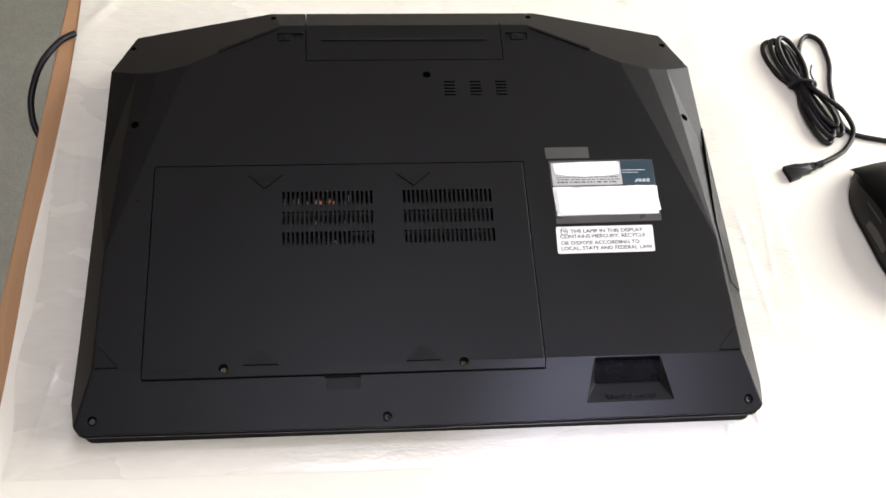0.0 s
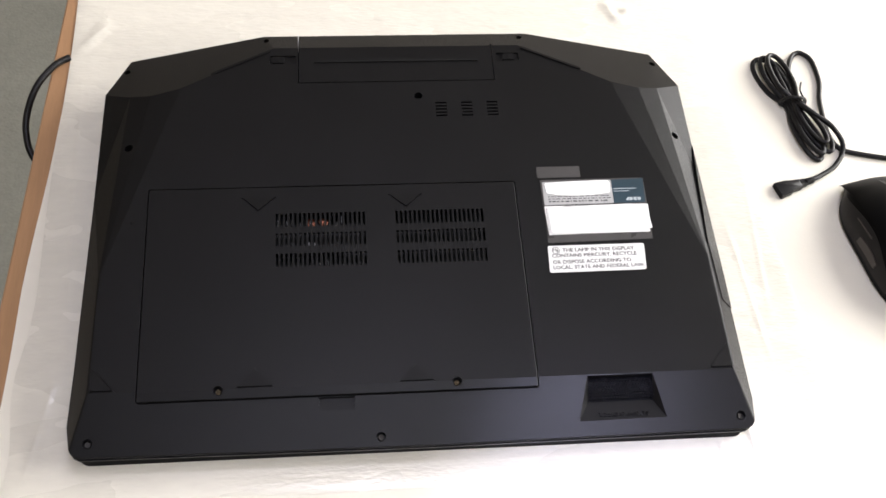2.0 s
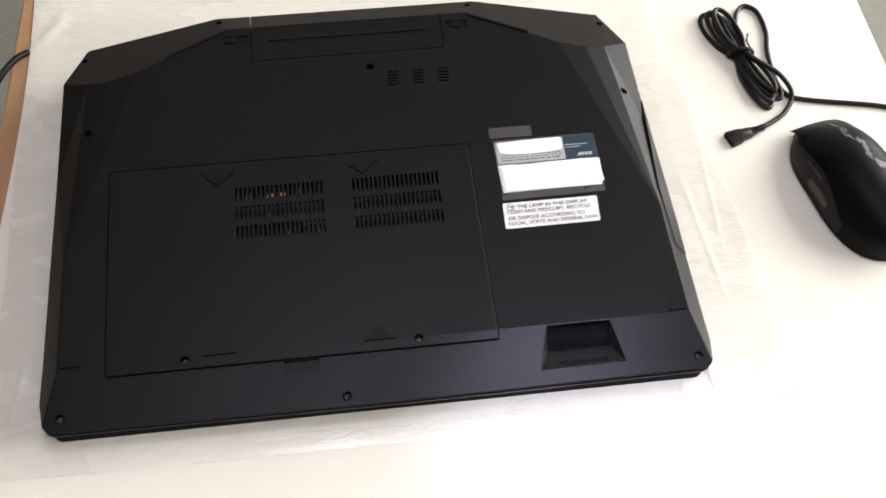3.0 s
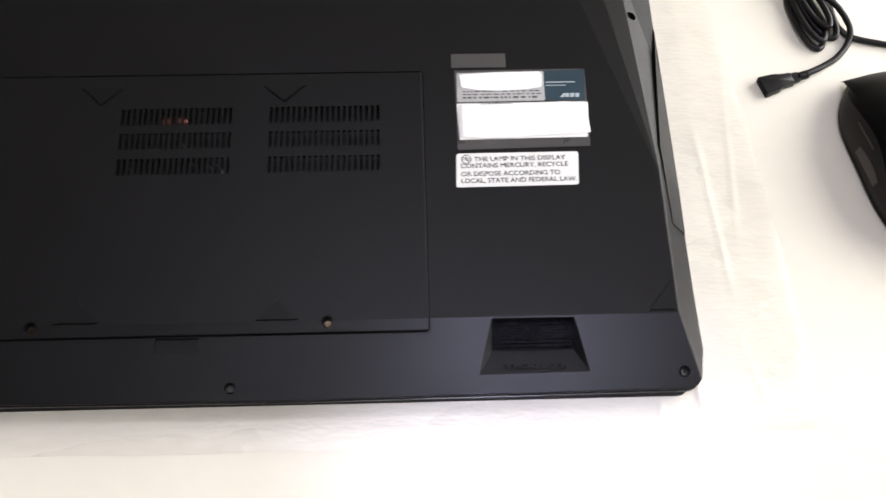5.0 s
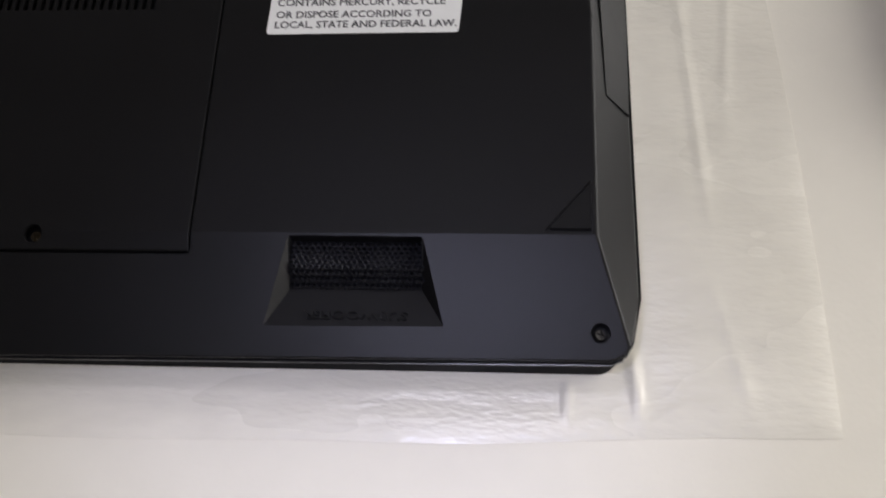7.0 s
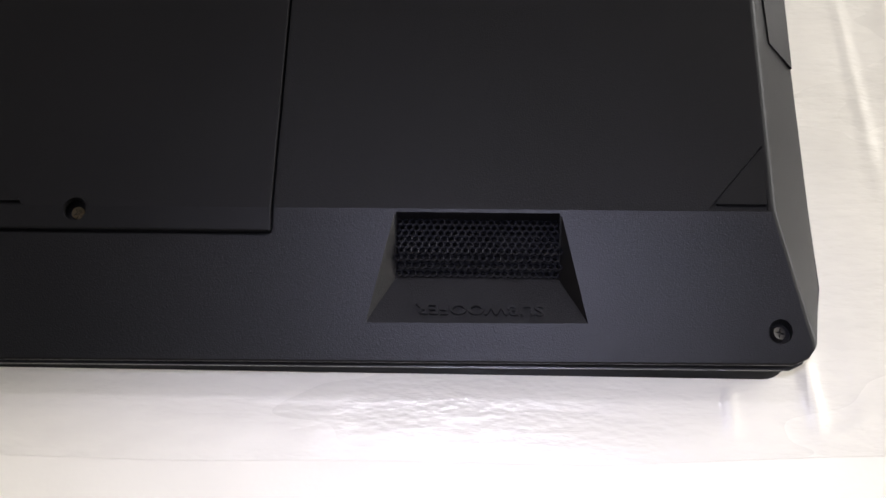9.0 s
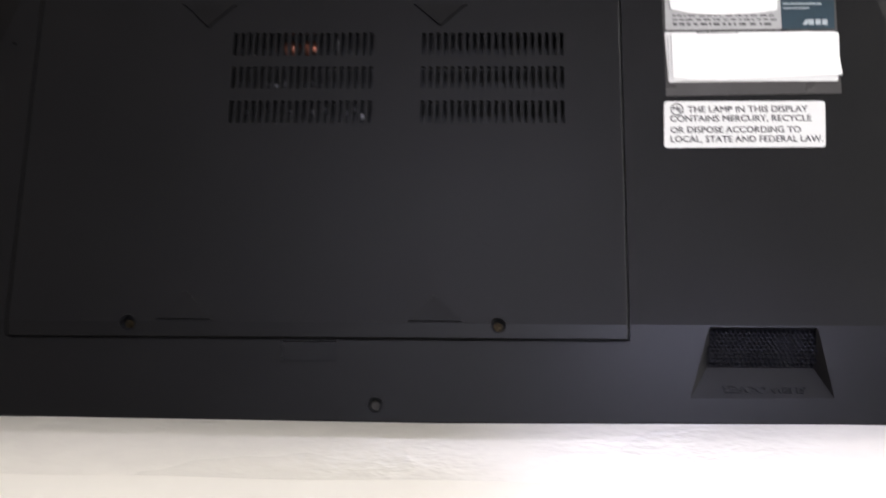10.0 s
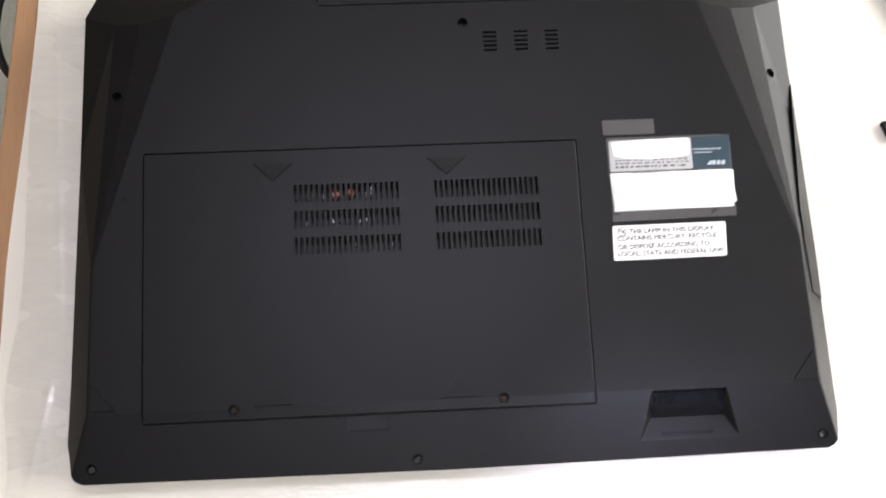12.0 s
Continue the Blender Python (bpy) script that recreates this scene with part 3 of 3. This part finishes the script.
for i, (x, y) in enumerate(SCREWS):
    screw(x, y, band(y) - 0.0011, STEEL, laptop, math.degrees(math.atan(SLOPE)), 20 + 31 * i)
for i, (x, y) in enumerate(COVER_SCREWS):
    screw(x, y, -0.0030, BRASS, access, 6, 12 + 25 * i)

# what shows through the vent slots
inner = part("circuit_board", box_bm(0.051, 0.231, 0.051, 0.139, -0.0122, -0.0108), PCB, laptop, "dark circuit board behind the vents")
for x0, x1, y in ((0.1020, 0.1066, 0.1228), (0.1098, 0.1142, 0.1232)):
    part("heat_pipe", tube_bm([(x0, y, -0.0094), ((x0 + x1) / 2, y + 0.0004, -0.0090), (x1, y - 0.0006, -0.0094)], 0.0036, sides=14), COPPER, laptop, "bare copper heat pipe", 60)
rc = random.Random(21)


def clip(x, y, w, d, z):
    part("metal_clip", box_bm(x, x + w, y, y + d, -0.0108, z, 0.0003), ALU, laptop, "dull metal clip inside")


for k in (0, 2, 3, 5, 7, 13, 14):   # upright fins behind the first row
    clip(0.0822 + 0.00295 * k, 0.1190 + 0.0016 * rc.random(), 0.0008, rc.uniform(0.0030, 0.0060), rc.uniform(-0.0056, -0.0036))
part("shield_plate", box_bm(0.0805, 0.1240, 0.1000, 0.1054, -0.0108, -0.0064, 0.0004), PCB, laptop, "dark grey shield plate inside")
for k in range(11):   # contacts along the plate and the last row
    clip(0.0835 + 0.0037 * k, 0.1056 + 0.0018 * rc.random(), rc.uniform(0.0005, 0.0012), rc.uniform(0.0010, 0.0030), rc.uniform(-0.0090, -0.0060))
for k in range(16):
    clip(0.0820 + 0.054 * rc.random(), 0.0880 + 0.008 * rc.random(), rc.uniform(0.0005, 0.0014), rc.uniform(0.0008, 0.0028), rc.uniform(-0.0094, -0.0060))

# speaker grille of pierced metal
gb2 = bmesh.new()
PX, PY, R0 = 0.00176, 0.00152, 0.00074
nxh, nyh = 23, 9
for j in range(nyh):
    for i in range(nxh):
        cx = gx0 + 0.0010 + PX * (i + 0.5 * (j % 2))
        cy = gy1 - 0.0009 - PY * j
        cz = -0.0046 - 0.0040 * max(0.0, (j - 5) / 3) ** 1.3
        if cx > gx1 - 0.0005:
            continue
        outer = [gb2.verts.new((cx + PX / math.sqrt(3) * 0.999 * math.sin(a), cy + PX / math.sqrt(3) * 0.999 * math.cos(a) * PY / (PX * 0.866), cz)) for a in (k * math.tau / 6 for k in range(6))]
        innr = [gb2.verts.new((cx + R0 * math.sin(a), cy + R0 * math.cos(a), cz + 0.00022)) for a in (k * math.tau / 6 for k in range(6))]
        deep = [gb2.verts.new((v.co.x, v.co.y, cz - 0.0010)) for v in innr]
        for k in range(6):
            gb2.faces.new((outer[k], innr[k], innr[(k + 1) % 6], outer[(k + 1) % 6]))
            gb2.faces.new((innr[k], deep[k], deep[(k + 1) % 6], innr[(k + 1) % 6]))
grille = part("speaker_grille", gb2, GRILLE, laptop, "black pierced metal speaker grille")
part("grille_backing", box_bm(gx0 + 0.0008, gx1 - 0.0008, gy0 + 0.0008, gy1 - 0.0006, -0.0138, -0.0126), PIT, grille)
RISE = (band(oy) - SCOOP_Z) / (oy - gy0)
RAMP = pose(0.3070, -0.0162, SCOOP_Z + 0.0003 + RISE * (-0.0162 - gy0), -math.degrees(math.atan(RISE)), 0, 180)
part("speaker_lettering", text_bm("SUBWOOFER", 0.003, RAMP, 0.0006, width=0.0312, height=0.0026, heavy=0.00015), SHELL, laptop, "raised black word on the speaker scoop")

# optical drive front on the side facet
DR = [(XC + 0.2036, 0.1800, -0.0118), (XC + 0.1966, 0.1000, -0.0022), (XC + 0.1990, 0.0560, -0.0045), (XC + 0.2064, 0.0530, -0.0120), (XC + 0.2062, 0.0780, -0.0120), (XC + 0.2045, 0.1500, -0.0122)]
drb = bmesh.new()
lo = [drb.verts.new((x, y, z - 0.0006)) for x, y, z in DR]
hi = [drb.verts.new((x + 0.0003, y, z + 0.0006)) for x, y, z in DR]
drb.faces.new(hi)
drb.faces.new(lo[::-1])
for i in range(6):
    drb.faces.new((lo[i], lo[(i + 1) % 6], hi[(i + 1) % 6], hi[i]))
bmesh.ops.triangulate(drb, faces=[f for f in drb.faces if len(f.verts) > 4])
drive = part("optical_drive_front", drb, SHELL, laptop, "black front of the optical drive")
part("eject_button", box_bm(XC + 0.2040, XC + 0.2058, 0.098, 0.106, -0.0142, -0.0122, 0.0003), GLOSS, drive)

# keyboard deck edge and lid
OUT = [(-0.2000, -0.0289), (0.0, -0.0303), (0.2000, -0.0289), (0.2034, -0.0272), (0.2056, -0.0232), (0.2080, -0.0077), (0.2050, 0.15), (0.2022, 0.238), (0.187, 0.2690), (0.0947, 0.2800), (-0.0947, 0.2800), (-0.187, 0.2690), (-0.2022, 0.238), (-0.2050, 0.15), (-0.2080, -0.0077), (-0.2056, -0.0232), (-0.2034, -0.0272)]


def outline(grow):
    return [(XC + x + math.copysign(grow, x) * (abs(x) > 0.19), y + (-grow if y < -0.02 else 0.0)) for x, y in OUT]


part("deck_edge", prism_bm(outline(0.0003), lambda x, y: rest(y, 0.0110), lambda x, y: rest(y, 0.0119), 0.0003), TRIM, laptop, "thin satin grey edge of the keyboard deck")
part("deck_gap", prism_bm(outline(-0.0016), lambda x, y: rest(y, 0.0092), lambda x, y: rest(y, 0.0130)), PIT, laptop)
LID = [(-0.1995, -0.0283), (0.1995, -0.0283), (0.2042, -0.0228), (0.2050, 0.0), (0.2035, 0.238), (0.186, 0.262), (-0.186, 0.262), (-0.2035, 0.238), (-0.2050, 0.0), (-0.2042, -0.0228)]
part("lid", prism_bm(rounded([(XC + x, y) for x, y in LID], 0.006), lambda x, y: rest(y, 0.0003), lambda x, y: rest(y, 0.0094), 0.001), GLOSS, laptop, "closed black screen lid under the body")


# stickers
def sticker(name, pts, z, mat, label, r=0.001):
    return part(name, prism_bm(rounded(pts, r, 3), z - 0.0001, z + 0.00012), mat, laptop, label)


sticker("clear_tape", [(0.2556, 0.1492), (0.2850, 0.1492), (0.2850, 0.1580), (0.2556, 0.1580)], 0.00012, TAPE, "strip of greyish tape", 0.0003)
sticker("clear_tape", [(0.2572, 0.0988), (0.3268, 0.1000), (0.3274, 0.1476), (0.2570, 0.1474)], 0.00012, TAPE, "greyish clear film under the labels", 0.0005)
lab1 = sticker("spec_label", [(0.2580, 0.1276), (0.3048, 0.1279), (0.3050, 0.1462), (0.2582, 0.1456)], 0.00035, SILVERLABEL, "silver-grey label with small print", 0.0008)
lab2 = sticker("brand_label", [(0.3050, 0.1279), (0.3260, 0.1281), (0.3270, 0.1468), (0.3052, 0.1462)], 0.00035, BLUELABEL, "dark blue corner of the label", 0.0006)
lab3 = sticker("serial_label", [(0.2584, 0.1046), (0.3258, 0.1052), (0.3266, 0.1268), (0.2576, 0.1266)], 0.00035, LABEL, "white label under a paper patch", 0.0008)
sticker("paper_patch", [(0.2596, 0.1444), (0.2640, 0.1448), (0.2800, 0.1457), (0.3030, 0.1459), (0.3040, 0.1436), (0.3034, 0.1362), (0.2950, 0.1348), (0.2800, 0.1341), (0.2680, 0.1349), (0.2604, 0.1366)], 0.0007, COVERUP, "uneven white paper patch hiding print", 0.0008)
sticker("paper_patch", [(0.2602, 0.1066), (0.2700, 0.1054), (0.2860, 0.1058), (0.3000, 0.1064), (0.3120, 0.1071), (0.3276, 0.1078), (0.3270, 0.1160), (0.3274, 0.1262), (0.3150, 0.1268), (0.3000, 0.1264), (0.2860, 0.1258), (0.2602, 0.1254)], 0.0007, COVERUP, "uneven white paper patch hiding print", 0.0006)
rnd = random.Random(4)
for row, y in enumerate((0.1336, 0.1318, 0.1296)):
    x = 0.2610
    bars = bmesh.new()
    while x < 0.3020:
        w = rnd.uniform(0.0008, 0.0030)
        merge(bars, box_bm(x, min(x + w, 0.3030), y, y + (0.0006 if row < 2 else 0.0010), 0.00046, 0.00052))
        x += w + rnd.uniform(0.0006, 0.0016)
    part("print_line", bars, INK, lab1, "row of unreadable small print")
for k in range(9):
    x = 0.2705 + 0.0019 * k
    part("print_line", box_bm(x, x + 0.0014, 0.1259 + 0.00002 * k, 0.1264, 0.00046, 0.00052), INK, lab3)
part("print_line", box_bm(0.2586, 0.2588, 0.1060, 0.1250, 0.00046, 0.00052), INK, lab3, "thin printed border")
part("print_line", box_bm(0.2606, 0.3240, 0.1049, 0.10505, 0.00046, 0.00052), INK, lab3, "thin printed border")
part("print_line", box_bm(0.3058, 0.3215, 0.1388, 0.1394, 0.00046, 0.00052), LOGO, lab2)
part("print_line", box_bm(0.3058, 0.3165, 0.1369, 0.1374, 0.00046, 0.00052), LOGO, lab2)
for k in range(4):
    x = 0.3130 + 0.0027 * k
    part("logo_mark", prism_bm([(x, 0.1297), (x + 0.0021, 0.1297), (x + 0.0030 if k == 0 else x + 0.0023, 0.1321), (x + (0.0018 if k == 0 else 0.0002), 0.1321)], 0.00046, 0.00052), LOGO, lab2)

warn = sticker("warning_label", [(0.2557, 0.0768), (0.3189, 0.0773), (0.3200, 0.0967), (0.2563, 0.0965)], 0.00022, LABEL, "white warning label with grey print", 0.0014)
LINES = ["THE LAMP IN THIS DISPLAY", "CONTAINS MERCURY, RECYCLE", "OR DISPOSE ACCORDING TO", "LOCAL, STATE AND FEDERAL LAW."]
for k, (words, x0, x1) in enumerate(zip(LINES, (0.2655, 0.2584, 0.2584, 0.2583), (0.3128, 0.3140, 0.3096, 0.3180))):
    part("printed_line", text_bm(words, 0.003, pose(x0, 0.0917 - 0.00435 * k, 0.00036, 0, 0, 0.4), 0.00003, width=x1 - x0, height=0.0026 if "," not in words else 0.0030, heavy=0.00016), INK, warn)
ring = bmesh.new()
cx, cy = 0.2613, 0.0930
for r0, r1 in ((0.00218, 0.0026),):
    a = [ring.verts.new((cx + r0 * math.cos(k * math.tau / 28), cy + r0 * math.sin(k * math.tau / 28), 0.00040)) for k in range(28)]
    b = [ring.verts.new((cx + r1 * math.cos(k * math.tau / 28), cy + r1 * math.sin(k * math.tau / 28), 0.00040)) for k in range(28)]
    for k in range(28):
        ring.faces.new((a[k], b[k], b[(k + 1) % 28], a[(k + 1) % 28]))
part("mercury_ring", ring, INK, warn)
part("mercury_sign", text_bm("Hg", 0.003, pose(cx - 0.0016, cy - 0.0013, 0.00036), 0.00003, width=0.0031, height=0.0028, heavy=0.00012), INK, warn)

# ---- mouse ----
mouse = empty("computer_mouse", pose(0.5116, 0.105, -0.0003, 0, 0, 12), "black wired computer mouse with grey side buttons", "mouse")


def loft(profile, ring, seg=28):
    bm, rings = bmesh.new(), []
    for s in profile:
        rings.append([bm.verts.new(ring(s, k / seg)) for k in range(seg + 1)])
    for r0, r1 in zip(rings, rings[1:]):
        for k in range(seg):
            bm.faces.new((r0[k], r0[k + 1], r1[k + 1], r1[k]))
        bm.faces.new((r0[seg], r0[0], r1[0], r1[seg]))
    bm.faces.new(rings[0])
    bm.faces.new(rings[-1][::-1])
    return bm


def mouse_half(s):
    """Half width and height of the mouse along its length, s from -1 (heel) to 1 (front)."""
    w = 0.0322 * max(0.02, 1 - abs(s) ** 3.2) ** 0.5 * (1 - 0.03 * math.exp(-((s - 0.15) / 0.35) ** 2)) if s < 0.9 else 0.0335 * max(0.02, 1 - 0.9 ** 3.2) ** 0.5 * (1 - 0.9 * (s - 0.9) * 3)
    h = 0.0350 * max(0.03, 1 - abs((s + 0.18) / 1.19) ** 2.4) ** 0.6
    return w, h


STEPS = [-1 + 2 * k / 36 for k in range(37)]


def side_ring(s, u):
    w, h = mouse_half(s)
    a = math.pi * u
    return (-w * math.cos(a) * (1.0 if abs(math.cos(a)) < 0.97 else 0.97), 0.0600 * s, 0.001 + 0.90 * h * math.sin(a) ** 0.75)


def top_ring(s, u):
    w, h = mouse_half(s)
    a = math.pi * (0.22 + 0.62 * u)
    lean = 0.004 * (1 - s)
    if s > 0.72:
        w, h = 0.0270 * (1 - 0.16 * ((s - 0.72) / 0.28) ** 2), h * (1.0 + 0.25 * (s - 0.72))
    return (-w * 1.005 * math.cos(a) + lean * 0.3, 0.0605 * s + (0.001 if s > 0.9 else 0), 0.0015 + h * 1.0 * math.sin(a) ** 0.75)


part("mouse_body", loft(STEPS, side_ring), MOUSETOP, mouse, "matte black lower body", 50)
part("top_shell", loft(STEPS, top_ring), MOUSETOP, mouse, "matte black arched top shell", 50)


def on_side(s, u, out=0.0006):
    w, h = mouse_half(s)
    a = math.pi * u
    n = Vector((-math.cos(a), 0, math.sin(a)))
    return Vector((-w * math.cos(a), 0.0600 * s, 0.001 + 0.90 * h * math.sin(a) ** 0.75)) + n * out


def patch_on_side(s0, s1, low, high, lift, rows=20):
    """A plate lying on the mouse's side between two lines low(q) and high(q), q from 0 to 1 along it."""
    bb = bmesh.new()
    g = [[[bb.verts.new(on_side(s0 + (s1 - s0) * i / rows, low(i / rows) + (high(i / rows) - low(i / rows)) * j / 5, o)) for j in range(6)] for i in range(rows + 1)] for o in (-0.001, lift)]
    for i in range(rows):
        for j in range(5):
            bb.faces.new((g[1][i][j], g[1][i + 1][j], g[1][i + 1][j + 1], g[1][i][j + 1]))
    edge = [(i, 0) for i in range(rows + 1)] + [(rows, j) for j in range(1, 6)] + [(i, 5) for i in range(rows - 1, -1, -1)] + [(0, j) for j in (4, 3, 2, 1)]
    for (i, j), (k, m) in zip(edge, edge[1:] + edge[:1]):
        bb.faces.new((g[0][i][j], g[0][k][m], g[1][k][m], g[1][i][j]))
    return bb


part("side_panel", patch_on_side(-0.50, 0.88, lambda q: 0.030, lambda q: 0.045 + 0.175 * math.sin(math.pi * (0.10 + 0.72 * q)), 0.0003), MOUSESIDE, mouse, "dark grey side panel", 40)
part("thumb_button", patch_on_side(-0.20, 0.20, lambda q: 0.062 + 0.010 * (1 - q), lambda q: 0.112 + 0.014 * math.sin(math.pi * q), 0.0011, 12), BUTTON, mouse, "grey thumb button", 40)
part("thumb_button", patch_on_side(0.10, 0.42, lambda q: 0.170, lambda q: 0.182 - 0.004 * q, 0.0009, 8), BUTTON, mouse, "thin upper thumb button", 40)


def on_top(s, u, out=0.0003):
    p, q = Vector(top_ring(s, u)), Vector(top_ring(s, u + 0.02))
    n = Vector((-(q - p).z, 0, (q - p).x)).normalized()
    return p + n * (out if n.z > 0 else -out)


rp = random.Random(9)
for k in range(64):
    along = k / 63
    s, u = 0.80 - 1.15 * along + rp.uniform(-0.02, 0.02), 0.50 + 0.10 * along + 0.035 * math.sin(along * 17) + rp.uniform(-0.035, 0.035)
    pb2 = bmesh.new()
    n, du, ds = 9, rp.uniform(0.006, 0.020), rp.uniform(0.02, 0.070)
    ringv = [pb2.verts.new(on_top(s + ds * math.sin(i * math.tau / n) * rp.uniform(0.6, 1.2), u + du * math.cos(i * math.tau / n) * rp.uniform(0.6, 1.2), 0.00035)) for i in range(n)]
    mid = pb2.verts.new(on_top(s, u, 0.00045))
    for i in range(n):
        pb2.faces.new((mid, ringv[i], ringv[(i + 1) % n]))
    part("printed_patch", pb2, PRINT, mouse, "worn grey printed patch")

# ---- tied cable with its plug ----
Z = -0.0004
cable = empty("usb_cable", pose(0.466, 0.239, Z), "black mouse cable tied in a bundle with a plug", "cable")
O = Vector((0.466, 0.239, 0.0))


def local(points, z=0.0021):
    return [(p[0] - O.x, p[1] - O.y, p[2] if len(p) > 2 else z) for p in points]


R = 0.0019
part("cord", tube_bm(local([(0.4605, 0.1678, 0.0031), (0.4660, 0.1700, 0.0028), (0.4745, 0.1745), (0.4850, 0.1815), (0.4935, 0.1925), (0.4945, 0.2010, 0.006), (0.4880, 0.2130, 0.010), (0.4790, 0.2215, 0.0115), (0.4700, 0.2320, 0.0115), (0.4655, 0.2400, 0.009)]), R), CORD, cable, "", 60)
part("cord", tube_bm(local([(0.4660, 0.2400, 0.006), (0.4680, 0.2600, 0.006), (0.4735, 0.2790, 0.0045), (0.4800, 0.2905), (0.4865, 0.2930), (0.4935, 0.2850), (0.4945, 0.2640), (0.4900, 0.2450), (0.4870, 0.2240, 0.004), (0.4880, 0.2080, 0.0025), (0.4920, 0.1990), (0.5000, 0.1940), (0.5200, 0.1890), (0.5500, 0.1830), (0.5700, 0.1770), (0.5850, 0.1680, 0.0010), (0.5950, 0.1550, -0.012), (0.6000, 0.1400, -0.05), (0.6000, 0.1300, -0.12)]), R), CORD, cable, "", 60)
for k, (wt, wb, zt, lt, lb, sh) in enumerate(((0.0120, 0.0095, 0.0021, 0.050, 0.052, -0.0030), (0.0085, 0.0075, 0.0058, 0.047, 0.050, -0.0015), (0.0058, 0.0065, 0.0021, 0.044, 0.046, 0.0020), (0.0100, 0.0058, 0.0092, 0.046, 0.043, 0.0030), (0.0040, 0.0090, 0.0060, 0.040, 0.049, 0.0045))):
    ax = Vector((-0.24, 0.97)).normalized()
    nx = Vector((ax.y, -ax.x))
    ring_pts = []
    for i in range(20):
        a = i * math.tau / 20
        c, s_ = math.cos(a), math.sin(a)
        length = (lt if c > 0 else lb) * c
        wide = (wt if c > 0 else wb) * s_ * (0.28 + 0.95 * abs(c) ** 0.7)
        q = ax * length + nx * (wide + sh * (0.3 + abs(c)))
        ring_pts.append((q.x, q.y, zt + 0.0012 * math.sin(2 * a + k)))
    part("cord_loop", tube_bm(ring_pts, R, closed=True, sides=10, steps=4), CORD, cable, "", 60)
tie = bmesh.new()
merge(tie, tube_bm([(-0.0085, 0.002, 0.003), (-0.0060, 0.0005, 0.0115), (0.0, -0.0015, 0.0140), (0.0065, -0.0010, 0.0120), (0.0095, 0.0005, 0.004), (0.0, 0.001, 0.0010)], 0.0014, closed=True))
merge(tie, tube_bm([(0.0080, 0.0, 0.010), (0.0050, 0.006, 0.0135), (0.0085, 0.0150, 0.0120)], 0.0007))
part("twist_tie", tie, CORD, cable, "black wire tie round the bundle", 60)
plug = part("plug", prism_bm(rounded([(-0.0128, -0.0074), (-0.0015, -0.0062), (0.0005, -0.0048), (0.0100, -0.0042), (0.0100, 0.0042), (0.0005, 0.0048), (-0.0015, 0.0062), (-0.0128, 0.0074)], 0.0008, 3), 0.0004, 0.0058, 0.0009), CORD, cable, "black moulded plug body", 40)
plug.matrix_basis = pose(0.4466 - O.x, 0.1632 - O.y, 0, 0, 0, 17) @ Matrix.Scale(0.85, 4)
part("plug_shoulder", box_bm(0.0096, 0.0150, -0.0036, 0.0036, 0.0010, 0.0055, 0.0010), CORD, plug)
for k in range(4):
    part("strain_ring", cyl_bm(0, 0, -0.0007, 0.0007, 0.0030, 16), CORD, plug).matrix_basis = pose(0.0158 + 0.0018 * k, 0, 0.0036, 0, 90, 0)
part("plug_mouth", box_bm(-0.0131, -0.0127, -0.0060, 0.0060, 0.0013, 0.0050), PIT, plug)

# ---- power cable over the table's edge ----
power = empty("power_cable", pose(-0.0905, 0.27, FLOOR_Z), "thick black power cable hanging over the table edge", "cable")
line = [(0.0170, 0.0300, H + 0.0006), (0.0120, 0.0258, H + 0.0016), (0.0060, 0.0190, H + 0.0022), (-0.0040, 0.0040, H - 0.0010), (-0.0110, -0.0100, H - 0.0110), (-0.0130, -0.0240, H - 0.0210), (-0.0085, -0.0380, H - 0.0330), (0.0080, -0.0490, H - 0.0480), (0.0320, -0.0480, H - 0.10), (0.0600, -0.0300, H - 0.30), (0.0700, -0.0100, 0.05), (0.0900, 0.0100, 0.0035), (0.1800, 0.0800, 0.0035)]
part("cord", tube_bm(line, 0.0025, sides=14, steps=10), CORD, power, "", 60)
